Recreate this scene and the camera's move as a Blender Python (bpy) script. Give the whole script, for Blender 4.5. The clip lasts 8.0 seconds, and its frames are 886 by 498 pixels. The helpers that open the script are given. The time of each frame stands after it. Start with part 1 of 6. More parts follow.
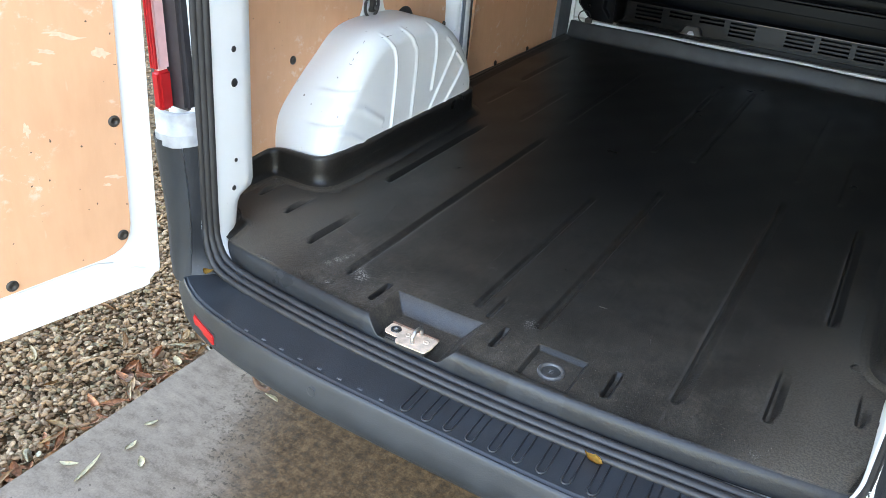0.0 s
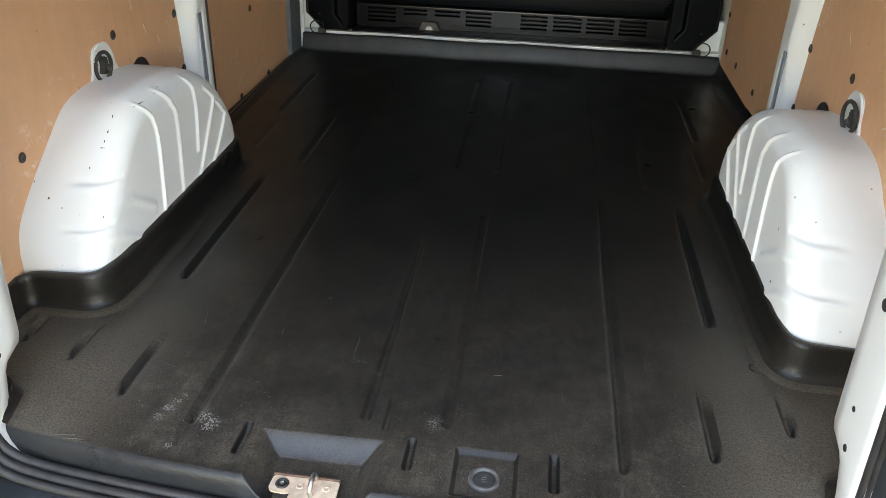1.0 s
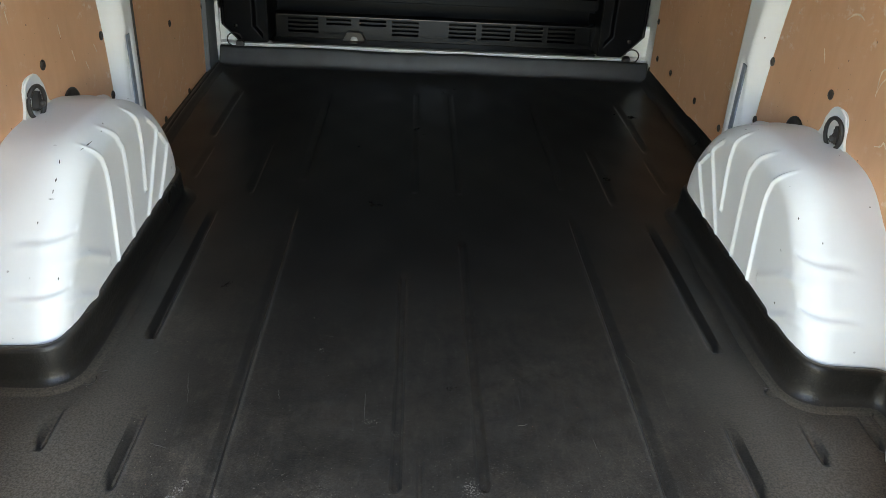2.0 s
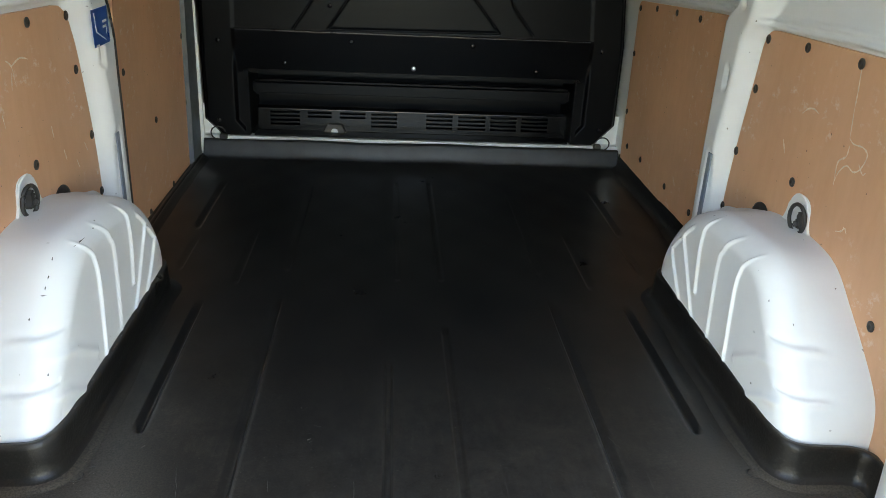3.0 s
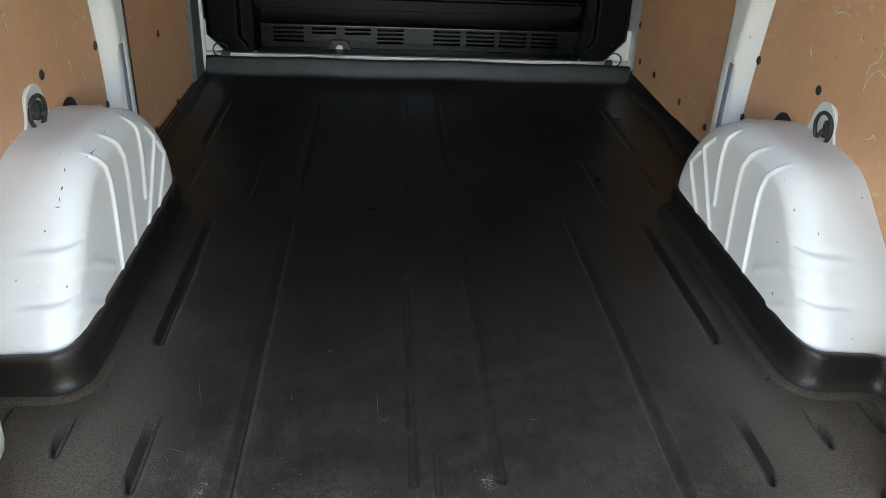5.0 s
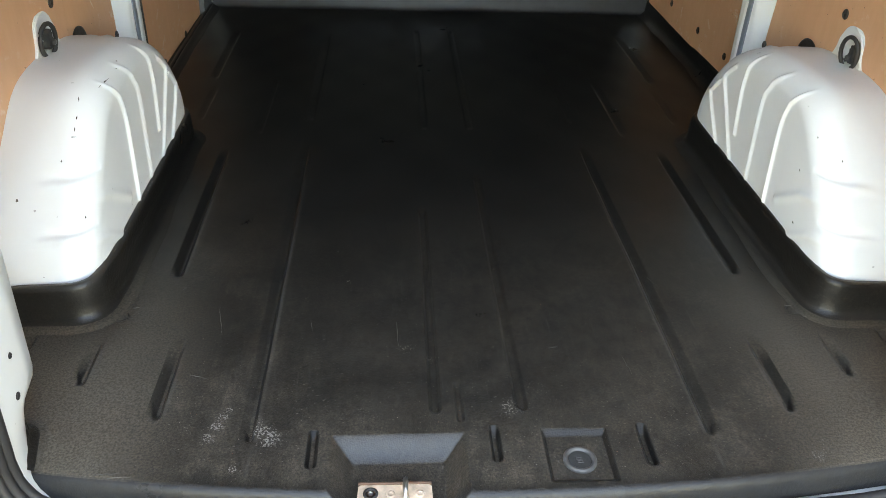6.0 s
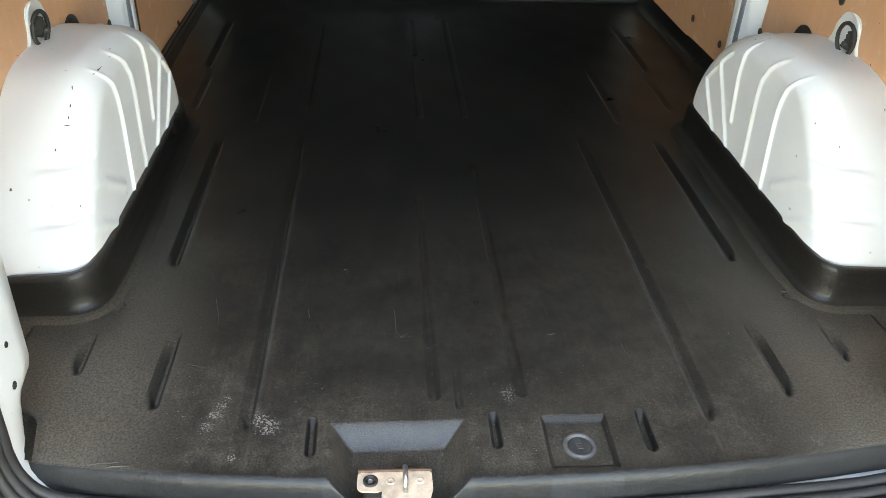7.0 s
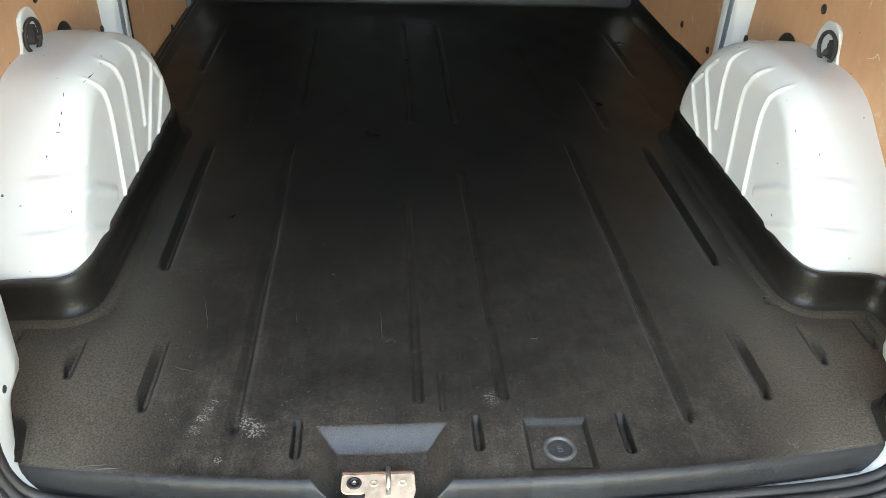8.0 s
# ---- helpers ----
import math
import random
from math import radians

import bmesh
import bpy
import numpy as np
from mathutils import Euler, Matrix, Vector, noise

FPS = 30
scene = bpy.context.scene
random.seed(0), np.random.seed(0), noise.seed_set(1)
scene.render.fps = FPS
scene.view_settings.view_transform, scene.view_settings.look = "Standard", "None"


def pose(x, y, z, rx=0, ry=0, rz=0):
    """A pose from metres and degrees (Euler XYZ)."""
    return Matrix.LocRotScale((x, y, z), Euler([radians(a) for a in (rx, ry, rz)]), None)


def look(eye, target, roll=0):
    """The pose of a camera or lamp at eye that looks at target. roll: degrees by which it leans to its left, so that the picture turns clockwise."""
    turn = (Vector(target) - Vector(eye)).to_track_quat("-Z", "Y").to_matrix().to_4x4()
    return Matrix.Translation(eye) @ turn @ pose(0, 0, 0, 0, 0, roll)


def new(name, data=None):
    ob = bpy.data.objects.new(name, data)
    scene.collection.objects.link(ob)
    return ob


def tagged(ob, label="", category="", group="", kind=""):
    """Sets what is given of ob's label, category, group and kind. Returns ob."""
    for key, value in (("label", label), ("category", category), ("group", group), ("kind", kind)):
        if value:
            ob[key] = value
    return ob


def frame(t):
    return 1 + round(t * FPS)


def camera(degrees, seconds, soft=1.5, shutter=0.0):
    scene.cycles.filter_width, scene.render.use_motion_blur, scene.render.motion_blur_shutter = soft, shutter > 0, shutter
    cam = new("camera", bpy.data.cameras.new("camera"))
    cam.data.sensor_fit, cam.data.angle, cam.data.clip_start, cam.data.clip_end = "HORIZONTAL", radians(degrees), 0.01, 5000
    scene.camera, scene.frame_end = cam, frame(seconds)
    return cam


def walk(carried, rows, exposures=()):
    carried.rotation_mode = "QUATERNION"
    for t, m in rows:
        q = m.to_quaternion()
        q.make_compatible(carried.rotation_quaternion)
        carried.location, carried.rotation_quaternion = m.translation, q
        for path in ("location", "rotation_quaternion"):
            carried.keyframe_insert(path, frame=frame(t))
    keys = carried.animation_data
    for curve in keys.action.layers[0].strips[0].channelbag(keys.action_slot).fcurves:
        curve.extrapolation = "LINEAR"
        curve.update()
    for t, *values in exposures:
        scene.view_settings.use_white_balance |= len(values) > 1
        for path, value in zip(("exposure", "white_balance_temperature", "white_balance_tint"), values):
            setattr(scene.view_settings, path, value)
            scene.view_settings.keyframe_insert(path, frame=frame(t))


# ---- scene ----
cam = camera(58.5, 8.0, soft=0.85)
PATH = [
    (0, (0.534, -0.998, 1.528), (-0.308, 0.526, 0.545), 4.6),
    (0.2, (0.449, -1.005, 1.54), (-0.225, 0.613, 0.575), 3.9),
    (0.5, (0.349, -0.956, 1.541), (-0.048, 0.774, 0.617), 5.0),
    (0.7, (0.269, -0.87, 1.536), (0.053, 0.898, 0.625), 5.2),
    (0.8, (0.243, -0.842, 1.539), (0.036, 0.919, 0.614), 4.6),
    (1, (0.175, -0.773, 1.55), (-0.026, 0.959, 0.572), 1.8),
    (1.5, (0.014, -0.675, 1.562), (-0.071, 1.064, 0.577), 2.2),
    (1.7, (-0.04, -0.643, 1.563), (-0.028, 1.1, 0.582), 3.0),
    (2.8, (-0.087, -0.678, 1.589), (0.053, 1.084, 0.652), 3.3),
    (3, (-0.087, -0.683, 1.601), (0.056, 1.149, 0.811), 2.9),
    (3.5, (-0.092, -0.685, 1.638), (0.064, 1.241, 1.123), 2.5),
    (4, (-0.097, -0.679, 1.635), (0.054, 1.247, 1.118), 2.4),
    (4.5, (-0.112, -0.671, 1.603), (0.044, 1.2, 0.914), 2.6),
    (5, (-0.129, -0.672, 1.554), (0.021, 1.081, 0.603), 2.8),
    (5.2, (-0.13, -0.674, 1.546), (0.016, 1.048, 0.54), 2.7),
    (6.5, (-0.158, -0.674, 1.527), (-0.029, 0.997, 0.436), 2.3),
    (7, (-0.157, -0.674, 1.522), (-0.009, 0.991, 0.423), 2.4),
    (7.5, (-0.141, -0.689, 1.522), (0.022, 0.977, 0.427), 2.4),
    (8, (-0.136, -0.69, 1.544), (0.018, 0.975, 0.446), 2.6),
]
walk(cam, [(t, look(eye, target, roll)) for t, eye, target, roll in PATH], [(0.0, 3.42, 7800, 13), (0.5, 3.5, 7700, 14), (1.0, 3.25, 9400, 15), (1.5, 3.15, 9100, 14), (3.0, 3.22, 8500, 12), (3.5, 3.48, 8100, 12), (4.0, 3.46, 8100, 12), (4.5, 3.24, 8400, 13), (5.0, 3.07, 8700, 13), (6.5, 3.51, 9600, 12), (8.0, 3.55, 9600, 11)])

# ---- world, sun and exposure ----
SUN_ELEV, SUN_AZ = 46.0, 183.0
world = bpy.data.worlds.new("overcast_sky")
scene.world = world
world.use_nodes = True
wn = world.node_tree.nodes
sky = wn.new("ShaderNodeTexSky")
sky.sky_type, sky.sun_disc = "NISHITA", False
sky.sun_elevation, sky.sun_rotation = radians(SUN_ELEV), radians(SUN_AZ)
sky.dust_density, sky.air_density, sky.ozone_density = 0.0, 1.0, 1.0
world.node_tree.links.new(sky.outputs[0], wn["Background"].inputs[0])
wn["Background"].inputs[1].default_value = 0.15
sun = new("sun", bpy.data.lights.new("sun", "SUN"))
sun.data.energy, sun.data.angle, sun.data.color = 0.04, radians(60), (1.0, 0.95, 0.88)
sun.matrix_world = look((0, 0, 0), (-math.sin(radians(SUN_AZ)) * math.cos(radians(SUN_ELEV)), -math.cos(radians(SUN_AZ)) * math.cos(radians(SUN_ELEV)), -math.sin(radians(SUN_ELEV))))

# ---- materials ----


def ramp(nt, fac, stops):
    r = nt.nodes.new("ShaderNodeValToRGB")
    while len(r.color_ramp.elements) < len(stops):
        r.color_ramp.elements.new(0.5)
    for e, (p, c) in zip(r.color_ramp.elements, stops):
        e.position, e.color = p, (*c, 1) if len(c) == 3 else c
    nt.links.new(fac, r.inputs[0])
    return r.outputs[0]


def noise_out(nt, vec, scale, detail=4.0, rough=0.55, stretch=None, out=0):
    if stretch:
        m = nt.nodes.new("ShaderNodeMapping")
        m.inputs["Scale"].default_value = stretch
        nt.links.new(vec, m.inputs["Vector"])
        vec = m.outputs[0]
    n = nt.nodes.new("ShaderNodeTexNoise")
    n.inputs["Scale"].default_value, n.inputs["Detail"].default_value, n.inputs["Roughness"].default_value = scale, detail, rough
    nt.links.new(vec, n.inputs["Vector"])
    return n.outputs[out]


def mixed(nt, fac, a, b, mode="MIX"):
    m = nt.nodes.new("ShaderNodeMix")
    m.data_type, m.blend_type = "RGBA", mode
    for key, v in ((0, fac), (6, a), (7, b)):
        if isinstance(v, (int, float)):
            m.inputs[key].default_value = v
        elif isinstance(v, tuple):
            m.inputs[key].default_value = (*v, 1)
        else:
            nt.links.new(v, m.inputs[key])
    return m.outputs[2]


def maths(nt, op, a, b=None, clamp=False):
    m = nt.nodes.new("ShaderNodeMath")
    m.operation, m.use_clamp = op, clamp
    for i, v in enumerate((a, b)):
        if v is None:
            continue
        if isinstance(v, (int, float)):
            m.inputs[i].default_value = v
        else:
            nt.links.new(v, m.inputs[i])
    return m.outputs[0]


def base_mat(name, color, rough=0.5, metal=0.0, spec=0.5, coat=0.0):
    mat = bpy.data.materials.new(name)
    mat.use_nodes = True
    nt = mat.node_tree
    bsdf = nt.nodes["Principled BSDF"]
    bsdf.inputs["Base Color"].default_value = (*color, 1)
    bsdf.inputs["Roughness"].default_value = rough
    bsdf.inputs["Metallic"].default_value = metal
    bsdf.inputs["Specular IOR Level"].default_value = spec
    bsdf.inputs["Coat Weight"].default_value = coat
    bsdf.inputs["Coat Roughness"].default_value = 0.08
    co = nt.nodes.new("ShaderNodeTexCoord").outputs["Object"]
    return mat, nt, bsdf, co


def bump(nt, bsdf, height, strength=0.2, distance=0.002):
    b = nt.nodes.new("ShaderNodeBump")
    b.inputs["Strength"].default_value, b.inputs["Distance"].default_value = strength, distance
    nt.links.new(height, b.inputs["Height"])
    nt.links.new(b.outputs[0], bsdf.inputs["Normal"])


def mat_plain(name, color, rough=0.5, metal=0.0, vary=0.15, scale=30.0, bumps=0.1, coat=0.0, spec=0.5):
    mat, nt, bsdf, co = base_mat(name, color, rough, metal, spec, coat)
    n = noise_out(nt, co, scale, 5)
    dark, light = tuple(c * (1 - vary) for c in color), tuple(min(1, c * (1 + vary)) for c in color)
    nt.links.new(ramp(nt, n, [(0.3, dark), (0.7, light)]), bsdf.inputs["Base Color"])
    r = ramp(nt, noise_out(nt, co, scale * 0.3, 3), [(0.3, (rough * 0.85,) * 3), (0.7, (min(1, rough * 1.15),) * 3)])
    nt.links.new(r, bsdf.inputs["Roughness"])
    bump(nt, bsdf, noise_out(nt, co, scale * 8, 3), bumps, 0.001)
    return mat


def mat_paint():
    """White body paint with small chips and grubby marks."""
    mat, nt, bsdf, co = base_mat("white_body_paint", (0.75, 0.76, 0.75), 0.46, 0, 0.16, 0.2)
    soft = ramp(nt, noise_out(nt, co, 5, 4), [(0.2, (0.705, 0.72, 0.70)), (0.8, (0.755, 0.77, 0.75))])
    marks = ramp(nt, noise_out(nt, co, 55, 2, 0.5, (1, 1, 1)), [(0.735, (0, 0, 0)), (0.75, (1, 1, 1))])
    where = ramp(nt, noise_out(nt, co, 7, 2), [(0.5, (0, 0, 0)), (0.62, (1, 1, 1))])
    m = mixed(nt, 1.0, marks, where, "MULTIPLY")
    nt.links.new(mixed(nt, m, soft, (0.12, 0.10, 0.08)), bsdf.inputs["Base Color"])
    nt.links.new(ramp(nt, noise_out(nt, co, 3, 2), [(0.1, (0.38,) * 3), (0.9, (0.46,) * 3)]), bsdf.inputs["Roughness"])
    return mat


def mat_ply():
    """Tan ply lining with faint vertical grain, whitish scuffs and dark nicks."""
    mat, nt, bsdf, co = base_mat("tan_ply", (0.5, 0.3, 0.16), 0.42, 0, 0.4)
    grain = noise_out(nt, co, 9, 6, 0.65, (4, 4, 1.0))
    base = ramp(nt, grain, [(0.2, (0.67, 0.365, 0.205)), (0.5, (0.705, 0.392, 0.225)), (0.85, (0.735, 0.418, 0.246))])
    cloud = ramp(nt, noise_out(nt, co, 3.2, 3), [(0.25, (0.88, 0.87, 0.86)), (0.75, (1.05, 1.05, 1.05))])
    base = mixed(nt, 1.0, base, cloud, "MULTIPLY")
    scuff = ramp(nt, noise_out(nt, co, 30, 6, 0.72, (1.0, 0.8, 1.1)), [(0.55, (0, 0, 0)), (0.69, (0.85, 0.85, 0.85))])
    patch = ramp(nt, noise_out(nt, co, 5.5, 2), [(0.50, (0, 0, 0)), (0.62, (0.85, 0.85, 0.85))])
    s = mixed(nt, 1.0, scuff, patch, "MULTIPLY")
    base = mixed(nt, s, base, (0.80, 0.70, 0.58))
    scratch = ramp(nt, noise_out(nt, co, 11, 2, 0.5, (3, 9, 1.2)), [(0.72, (0, 0, 0)), (0.76, (0.2, 0.2, 0.2))])
    base = mixed(nt, scratch, base, (0.66, 0.52, 0.38))
    nick = ramp(nt, noise_out(nt, co, 95, 1, 0.4), [(0.785, (0, 0, 0)), (0.80, (1, 1, 1))])
    base = mixed(nt, nick, base, (0.10, 0.06, 0.035))
    nt.links.new(base, bsdf.inputs["Base Color"])
    nt.links.new(ramp(nt, cloud, [(0.0, (0.34,) * 3), (1.0, (0.48,) * 3)]), bsdf.inputs["Roughness"])
    bump(nt, bsdf, grain, 0.06, 0.001)
    return mat


def spot_mask(nt, co, x, y, radius):
    """1 at a place on the floor, falling to 0 at the radius."""
    sep = nt.nodes.new("ShaderNodeVectorMath")
    sep.operation = "DISTANCE"
    nt.links.new(co, sep.inputs[0])
    sep.inputs[1].default_value = (x, y, 0.6)
    return maths(nt, "SUBTRACT", 1.0, maths(nt, "DIVIDE", sep.outputs["Value"], radius), True)


def line_mask(nt, sep, p, q, width):
    """1 along a straight mark on the floor from p to q, falling off within the width."""
    dx, dy = q[0] - p[0], q[1] - p[1]
    length = math.hypot(dx, dy)
    dx, dy = dx / length, dy / length
    u = maths(nt, "ADD", maths(nt, "MULTIPLY", sep.outputs[0], dx), maths(nt, "MULTIPLY", sep.outputs[1], dy))
    u = maths(nt, "SUBTRACT", u, p[0] * dx + p[1] * dy + length / 2)
    v = maths(nt, "ADD", maths(nt, "MULTIPLY", sep.outputs[0], -dy), maths(nt, "MULTIPLY", sep.outputs[1], dx))
    v = maths(nt, "SUBTRACT", v, p[1] * dx - p[0] * dy)
    across = maths(nt, "SUBTRACT", 1.0, maths(nt, "DIVIDE", maths(nt, "ABSOLUTE", v), width), True)
    along = maths(nt, "SUBTRACT", 1.0, maths(nt, "DIVIDE", maths(nt, "ABSOLUTE", u), length / 2), True)
    return maths(nt, "MULTIPLY", across, maths(nt, "POWER", along, 0.5))


def mat_liner():
    """Black satin moulded plastic, dusty brown at the rear, with speckled pale scuffs where loads are dragged in."""
    mat, nt, bsdf, co = base_mat("black_liner_plastic", (0.025, 0.023, 0.021), 0.36, 0, 0.26)
    fine = noise_out(nt, co, 420, 2, 0.5)
    cloud = noise_out(nt, co, 5.0, 4, 0.6)
    grime = noise_out(nt, co, 34, 7, 0.78)
    drag = noise_out(nt, co, 60, 4, 0.65, (1.6, 0.22, 1))
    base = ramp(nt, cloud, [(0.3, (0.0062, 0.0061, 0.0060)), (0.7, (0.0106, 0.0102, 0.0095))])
    sep = nt.nodes.new("ShaderNodeSeparateXYZ")
    nt.links.new(co, sep.inputs[0])
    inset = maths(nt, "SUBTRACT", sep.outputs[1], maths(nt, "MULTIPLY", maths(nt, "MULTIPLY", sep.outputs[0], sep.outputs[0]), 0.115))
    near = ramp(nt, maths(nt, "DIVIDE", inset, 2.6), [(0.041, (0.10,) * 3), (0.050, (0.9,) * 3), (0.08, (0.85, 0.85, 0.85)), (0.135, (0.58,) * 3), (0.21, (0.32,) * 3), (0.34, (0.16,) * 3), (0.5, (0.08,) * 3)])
    dust = ramp(nt, grime, [(0.36, (0.45,) * 3), (0.62, (1.0,) * 3)])
    dust = mixed(nt, 1.0, dust, ramp(nt, noise_out(nt, co, 8, 7, 0.7), [(0.40, (0.45,) * 3), (0.60, (1.0,) * 3)]), "MULTIPLY")
    dust = mixed(nt, 1.0, dust, ramp(nt, drag, [(0.38, (0.75,) * 3), (0.62, (1.0,) * 3)]), "MULTIPLY")
    # dust film thickens at the sides, with the walls' and sky's reflection painted in
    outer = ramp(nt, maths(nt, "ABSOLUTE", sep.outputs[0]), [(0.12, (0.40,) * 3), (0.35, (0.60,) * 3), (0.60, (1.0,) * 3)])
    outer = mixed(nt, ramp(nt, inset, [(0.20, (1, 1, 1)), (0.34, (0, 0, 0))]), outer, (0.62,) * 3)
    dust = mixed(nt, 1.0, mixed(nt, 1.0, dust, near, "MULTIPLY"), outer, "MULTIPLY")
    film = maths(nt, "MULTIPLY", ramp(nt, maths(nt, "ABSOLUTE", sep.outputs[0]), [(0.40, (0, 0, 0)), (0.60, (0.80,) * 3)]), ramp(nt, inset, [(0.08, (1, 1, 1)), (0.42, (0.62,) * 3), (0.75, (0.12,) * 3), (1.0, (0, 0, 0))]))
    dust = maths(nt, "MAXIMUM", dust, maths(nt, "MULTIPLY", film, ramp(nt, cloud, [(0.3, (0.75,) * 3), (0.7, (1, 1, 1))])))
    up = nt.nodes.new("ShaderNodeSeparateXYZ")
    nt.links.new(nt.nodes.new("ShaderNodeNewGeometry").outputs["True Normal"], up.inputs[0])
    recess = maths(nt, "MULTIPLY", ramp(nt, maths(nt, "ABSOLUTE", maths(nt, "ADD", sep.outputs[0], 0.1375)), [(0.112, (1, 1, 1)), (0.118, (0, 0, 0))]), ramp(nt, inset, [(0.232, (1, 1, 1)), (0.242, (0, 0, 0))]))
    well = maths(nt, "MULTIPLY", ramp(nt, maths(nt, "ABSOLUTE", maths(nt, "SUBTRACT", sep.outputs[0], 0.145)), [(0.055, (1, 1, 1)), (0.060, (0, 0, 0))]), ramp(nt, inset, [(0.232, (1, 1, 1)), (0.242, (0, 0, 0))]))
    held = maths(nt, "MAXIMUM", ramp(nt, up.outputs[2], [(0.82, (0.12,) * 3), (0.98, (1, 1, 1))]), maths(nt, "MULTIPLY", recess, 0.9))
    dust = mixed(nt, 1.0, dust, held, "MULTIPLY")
    dust = mixed(nt, 1.0, dust, ramp(nt, noise_out(nt, co, 260, 3, 0.6), [(0.38, (0.45,) * 3), (0.60, (1.0,) * 3)]), "MULTIPLY")
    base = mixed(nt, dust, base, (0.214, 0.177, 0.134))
    # sky reflection painted bluish grey on the rolled sill edge and recess slopes
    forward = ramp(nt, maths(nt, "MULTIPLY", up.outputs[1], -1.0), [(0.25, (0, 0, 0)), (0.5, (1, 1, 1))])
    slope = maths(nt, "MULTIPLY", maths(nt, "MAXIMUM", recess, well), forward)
    lightened = maths(nt, "MULTIPLY", ramp(nt, up.outputs[2], [(0.60, (1, 1, 1)), (0.96, (0, 0, 0))]), maths(nt, "MAXIMUM", ramp(nt, inset, [(0.112, (0.6,) * 3), (0.122, (0, 0, 0))]), slope))
    lightened = maths(nt, "MULTIPLY", lightened, ramp(nt, grime, [(0.35, (0.55,) * 3), (0.65, (1, 1, 1))]))
    base = mixed(nt, lightened, base, (0.031, 0.0345, 0.0385))
    patch = maths(nt, "MULTIPLY", ramp(nt, spot_mask(nt, co, 0.10, 0.47, 0.50), [(0.0, (0, 0, 0)), (0.5, (0.55,) * 3)]), ramp(nt, noise_out(nt, co, 30, 8, 0.8, (1.0, 0.6, 1.0)), [(0.42, (0, 0, 0)), (0.66, (1, 1, 1))]))
    base = mixed(nt, patch, base, (0.046, 0.041, 0.033))
    # a long diagonal rub and a few short drag marks
    rub = line_mask(nt, sep, (-0.10, 0.36), (0.40, 0.76), 0.045)
    rub = maths(nt, "MULTIPLY", rub, maths(nt, "MULTIPLY", ramp(nt, grime, [(0.40, (0, 0, 0)), (0.62, (1, 1, 1))]), 0.6))
    base = mixed(nt, rub, base, (0.050, 0.043, 0.033))
    # fine drag lines running into the van
    lines = ramp(nt, noise_out(nt, co, 190, 2, 0.5, (1.0, 0.045, 1.0)), [(0.60, (0, 0, 0)), (0.72, (0.5,) * 3)])
    lines = maths(nt, "MULTIPLY", lines, maths(nt, "MULTIPLY", ramp(nt, inset, [(0.18, (0, 0, 0)), (0.34, (1, 1, 1)), (0.70, (0.6,) * 3), (1.0, (0, 0, 0))]), ramp(nt, cloud, [(0.42, (0, 0, 0)), (0.60, (1, 1, 1))])))
    base = mixed(nt, lines, base, (0.062, 0.057, 0.050))
    flecks = ramp(nt, noise_out(nt, co, 230, 1, 0.4), [(0.705, (0, 0, 0)), (0.755, (1, 1, 1))])
    fl = mixed(nt, 1.0, maths(nt, "MULTIPLY", flecks, ramp(nt, up.outputs[2], [(0.90, (0, 0, 0)), (0.97, (1, 1, 1))])), near, "MULTIPLY")
    base = mixed(nt, mixed(nt, 1.0, fl, (0.8, 0.8, 0.8), "MULTIPLY"), base, (0.16, 0.145, 0.12))
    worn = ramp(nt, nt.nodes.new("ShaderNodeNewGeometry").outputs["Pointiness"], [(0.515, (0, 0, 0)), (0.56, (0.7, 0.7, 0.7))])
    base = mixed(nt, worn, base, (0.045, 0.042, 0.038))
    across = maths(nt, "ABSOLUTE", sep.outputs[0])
    # pale lines along the groove rims paint in the sky's glint
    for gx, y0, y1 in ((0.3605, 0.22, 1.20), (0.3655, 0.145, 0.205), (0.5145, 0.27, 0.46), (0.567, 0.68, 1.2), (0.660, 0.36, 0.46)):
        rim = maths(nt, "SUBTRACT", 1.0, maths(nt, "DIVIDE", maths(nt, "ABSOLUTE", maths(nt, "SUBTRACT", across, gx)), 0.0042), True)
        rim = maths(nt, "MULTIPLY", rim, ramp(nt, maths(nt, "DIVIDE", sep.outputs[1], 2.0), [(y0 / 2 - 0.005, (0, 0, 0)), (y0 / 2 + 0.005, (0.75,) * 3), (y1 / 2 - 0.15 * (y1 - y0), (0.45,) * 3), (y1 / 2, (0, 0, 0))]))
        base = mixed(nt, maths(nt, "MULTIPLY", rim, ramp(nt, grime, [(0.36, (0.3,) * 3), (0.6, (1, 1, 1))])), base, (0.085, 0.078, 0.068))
    specks = noise_out(nt, co, 330, 2, 0.6)
    ragged = maths(nt, "MULTIPLY", maths(nt, "SUBTRACT", noise_out(nt, co, 45, 3, 0.6), 0.5), 1.7)
    total = None
    for x, y, r, k in ((-0.356, 0.238, 0.034, 1.0), (-0.338, 0.222, 0.034, 1.0), (-0.436, 0.226, 0.024, 0.9), (-0.428, 0.248, 0.022, 1.0), (-0.420, 0.268, 0.020, 0.9), (-0.412, 0.286, 0.016, 0.8), (-0.47, 0.245, 0.024, 0.5), (0.048, 0.281, 0.036, 0.75), (0.527, 0.164, 0.024, 0.7), (-0.122, 0.436, 0.026, 0.65), (-0.077, 0.408, 0.022, 0.55), (-0.388, 0.160, 0.015, 0.9), (-0.236, 0.647, 0.020, 0.6), (-0.259, 0.757, 0.018, 0.5), (-0.19, 0.271, 0.05, 0.3), (0.10, 0.33, 0.04, 0.3)):
        s = maths(nt, "ADD", spot_mask(nt, co, x, y, r * 1.1), maths(nt, "MULTIPLY", ragged, 0.5))
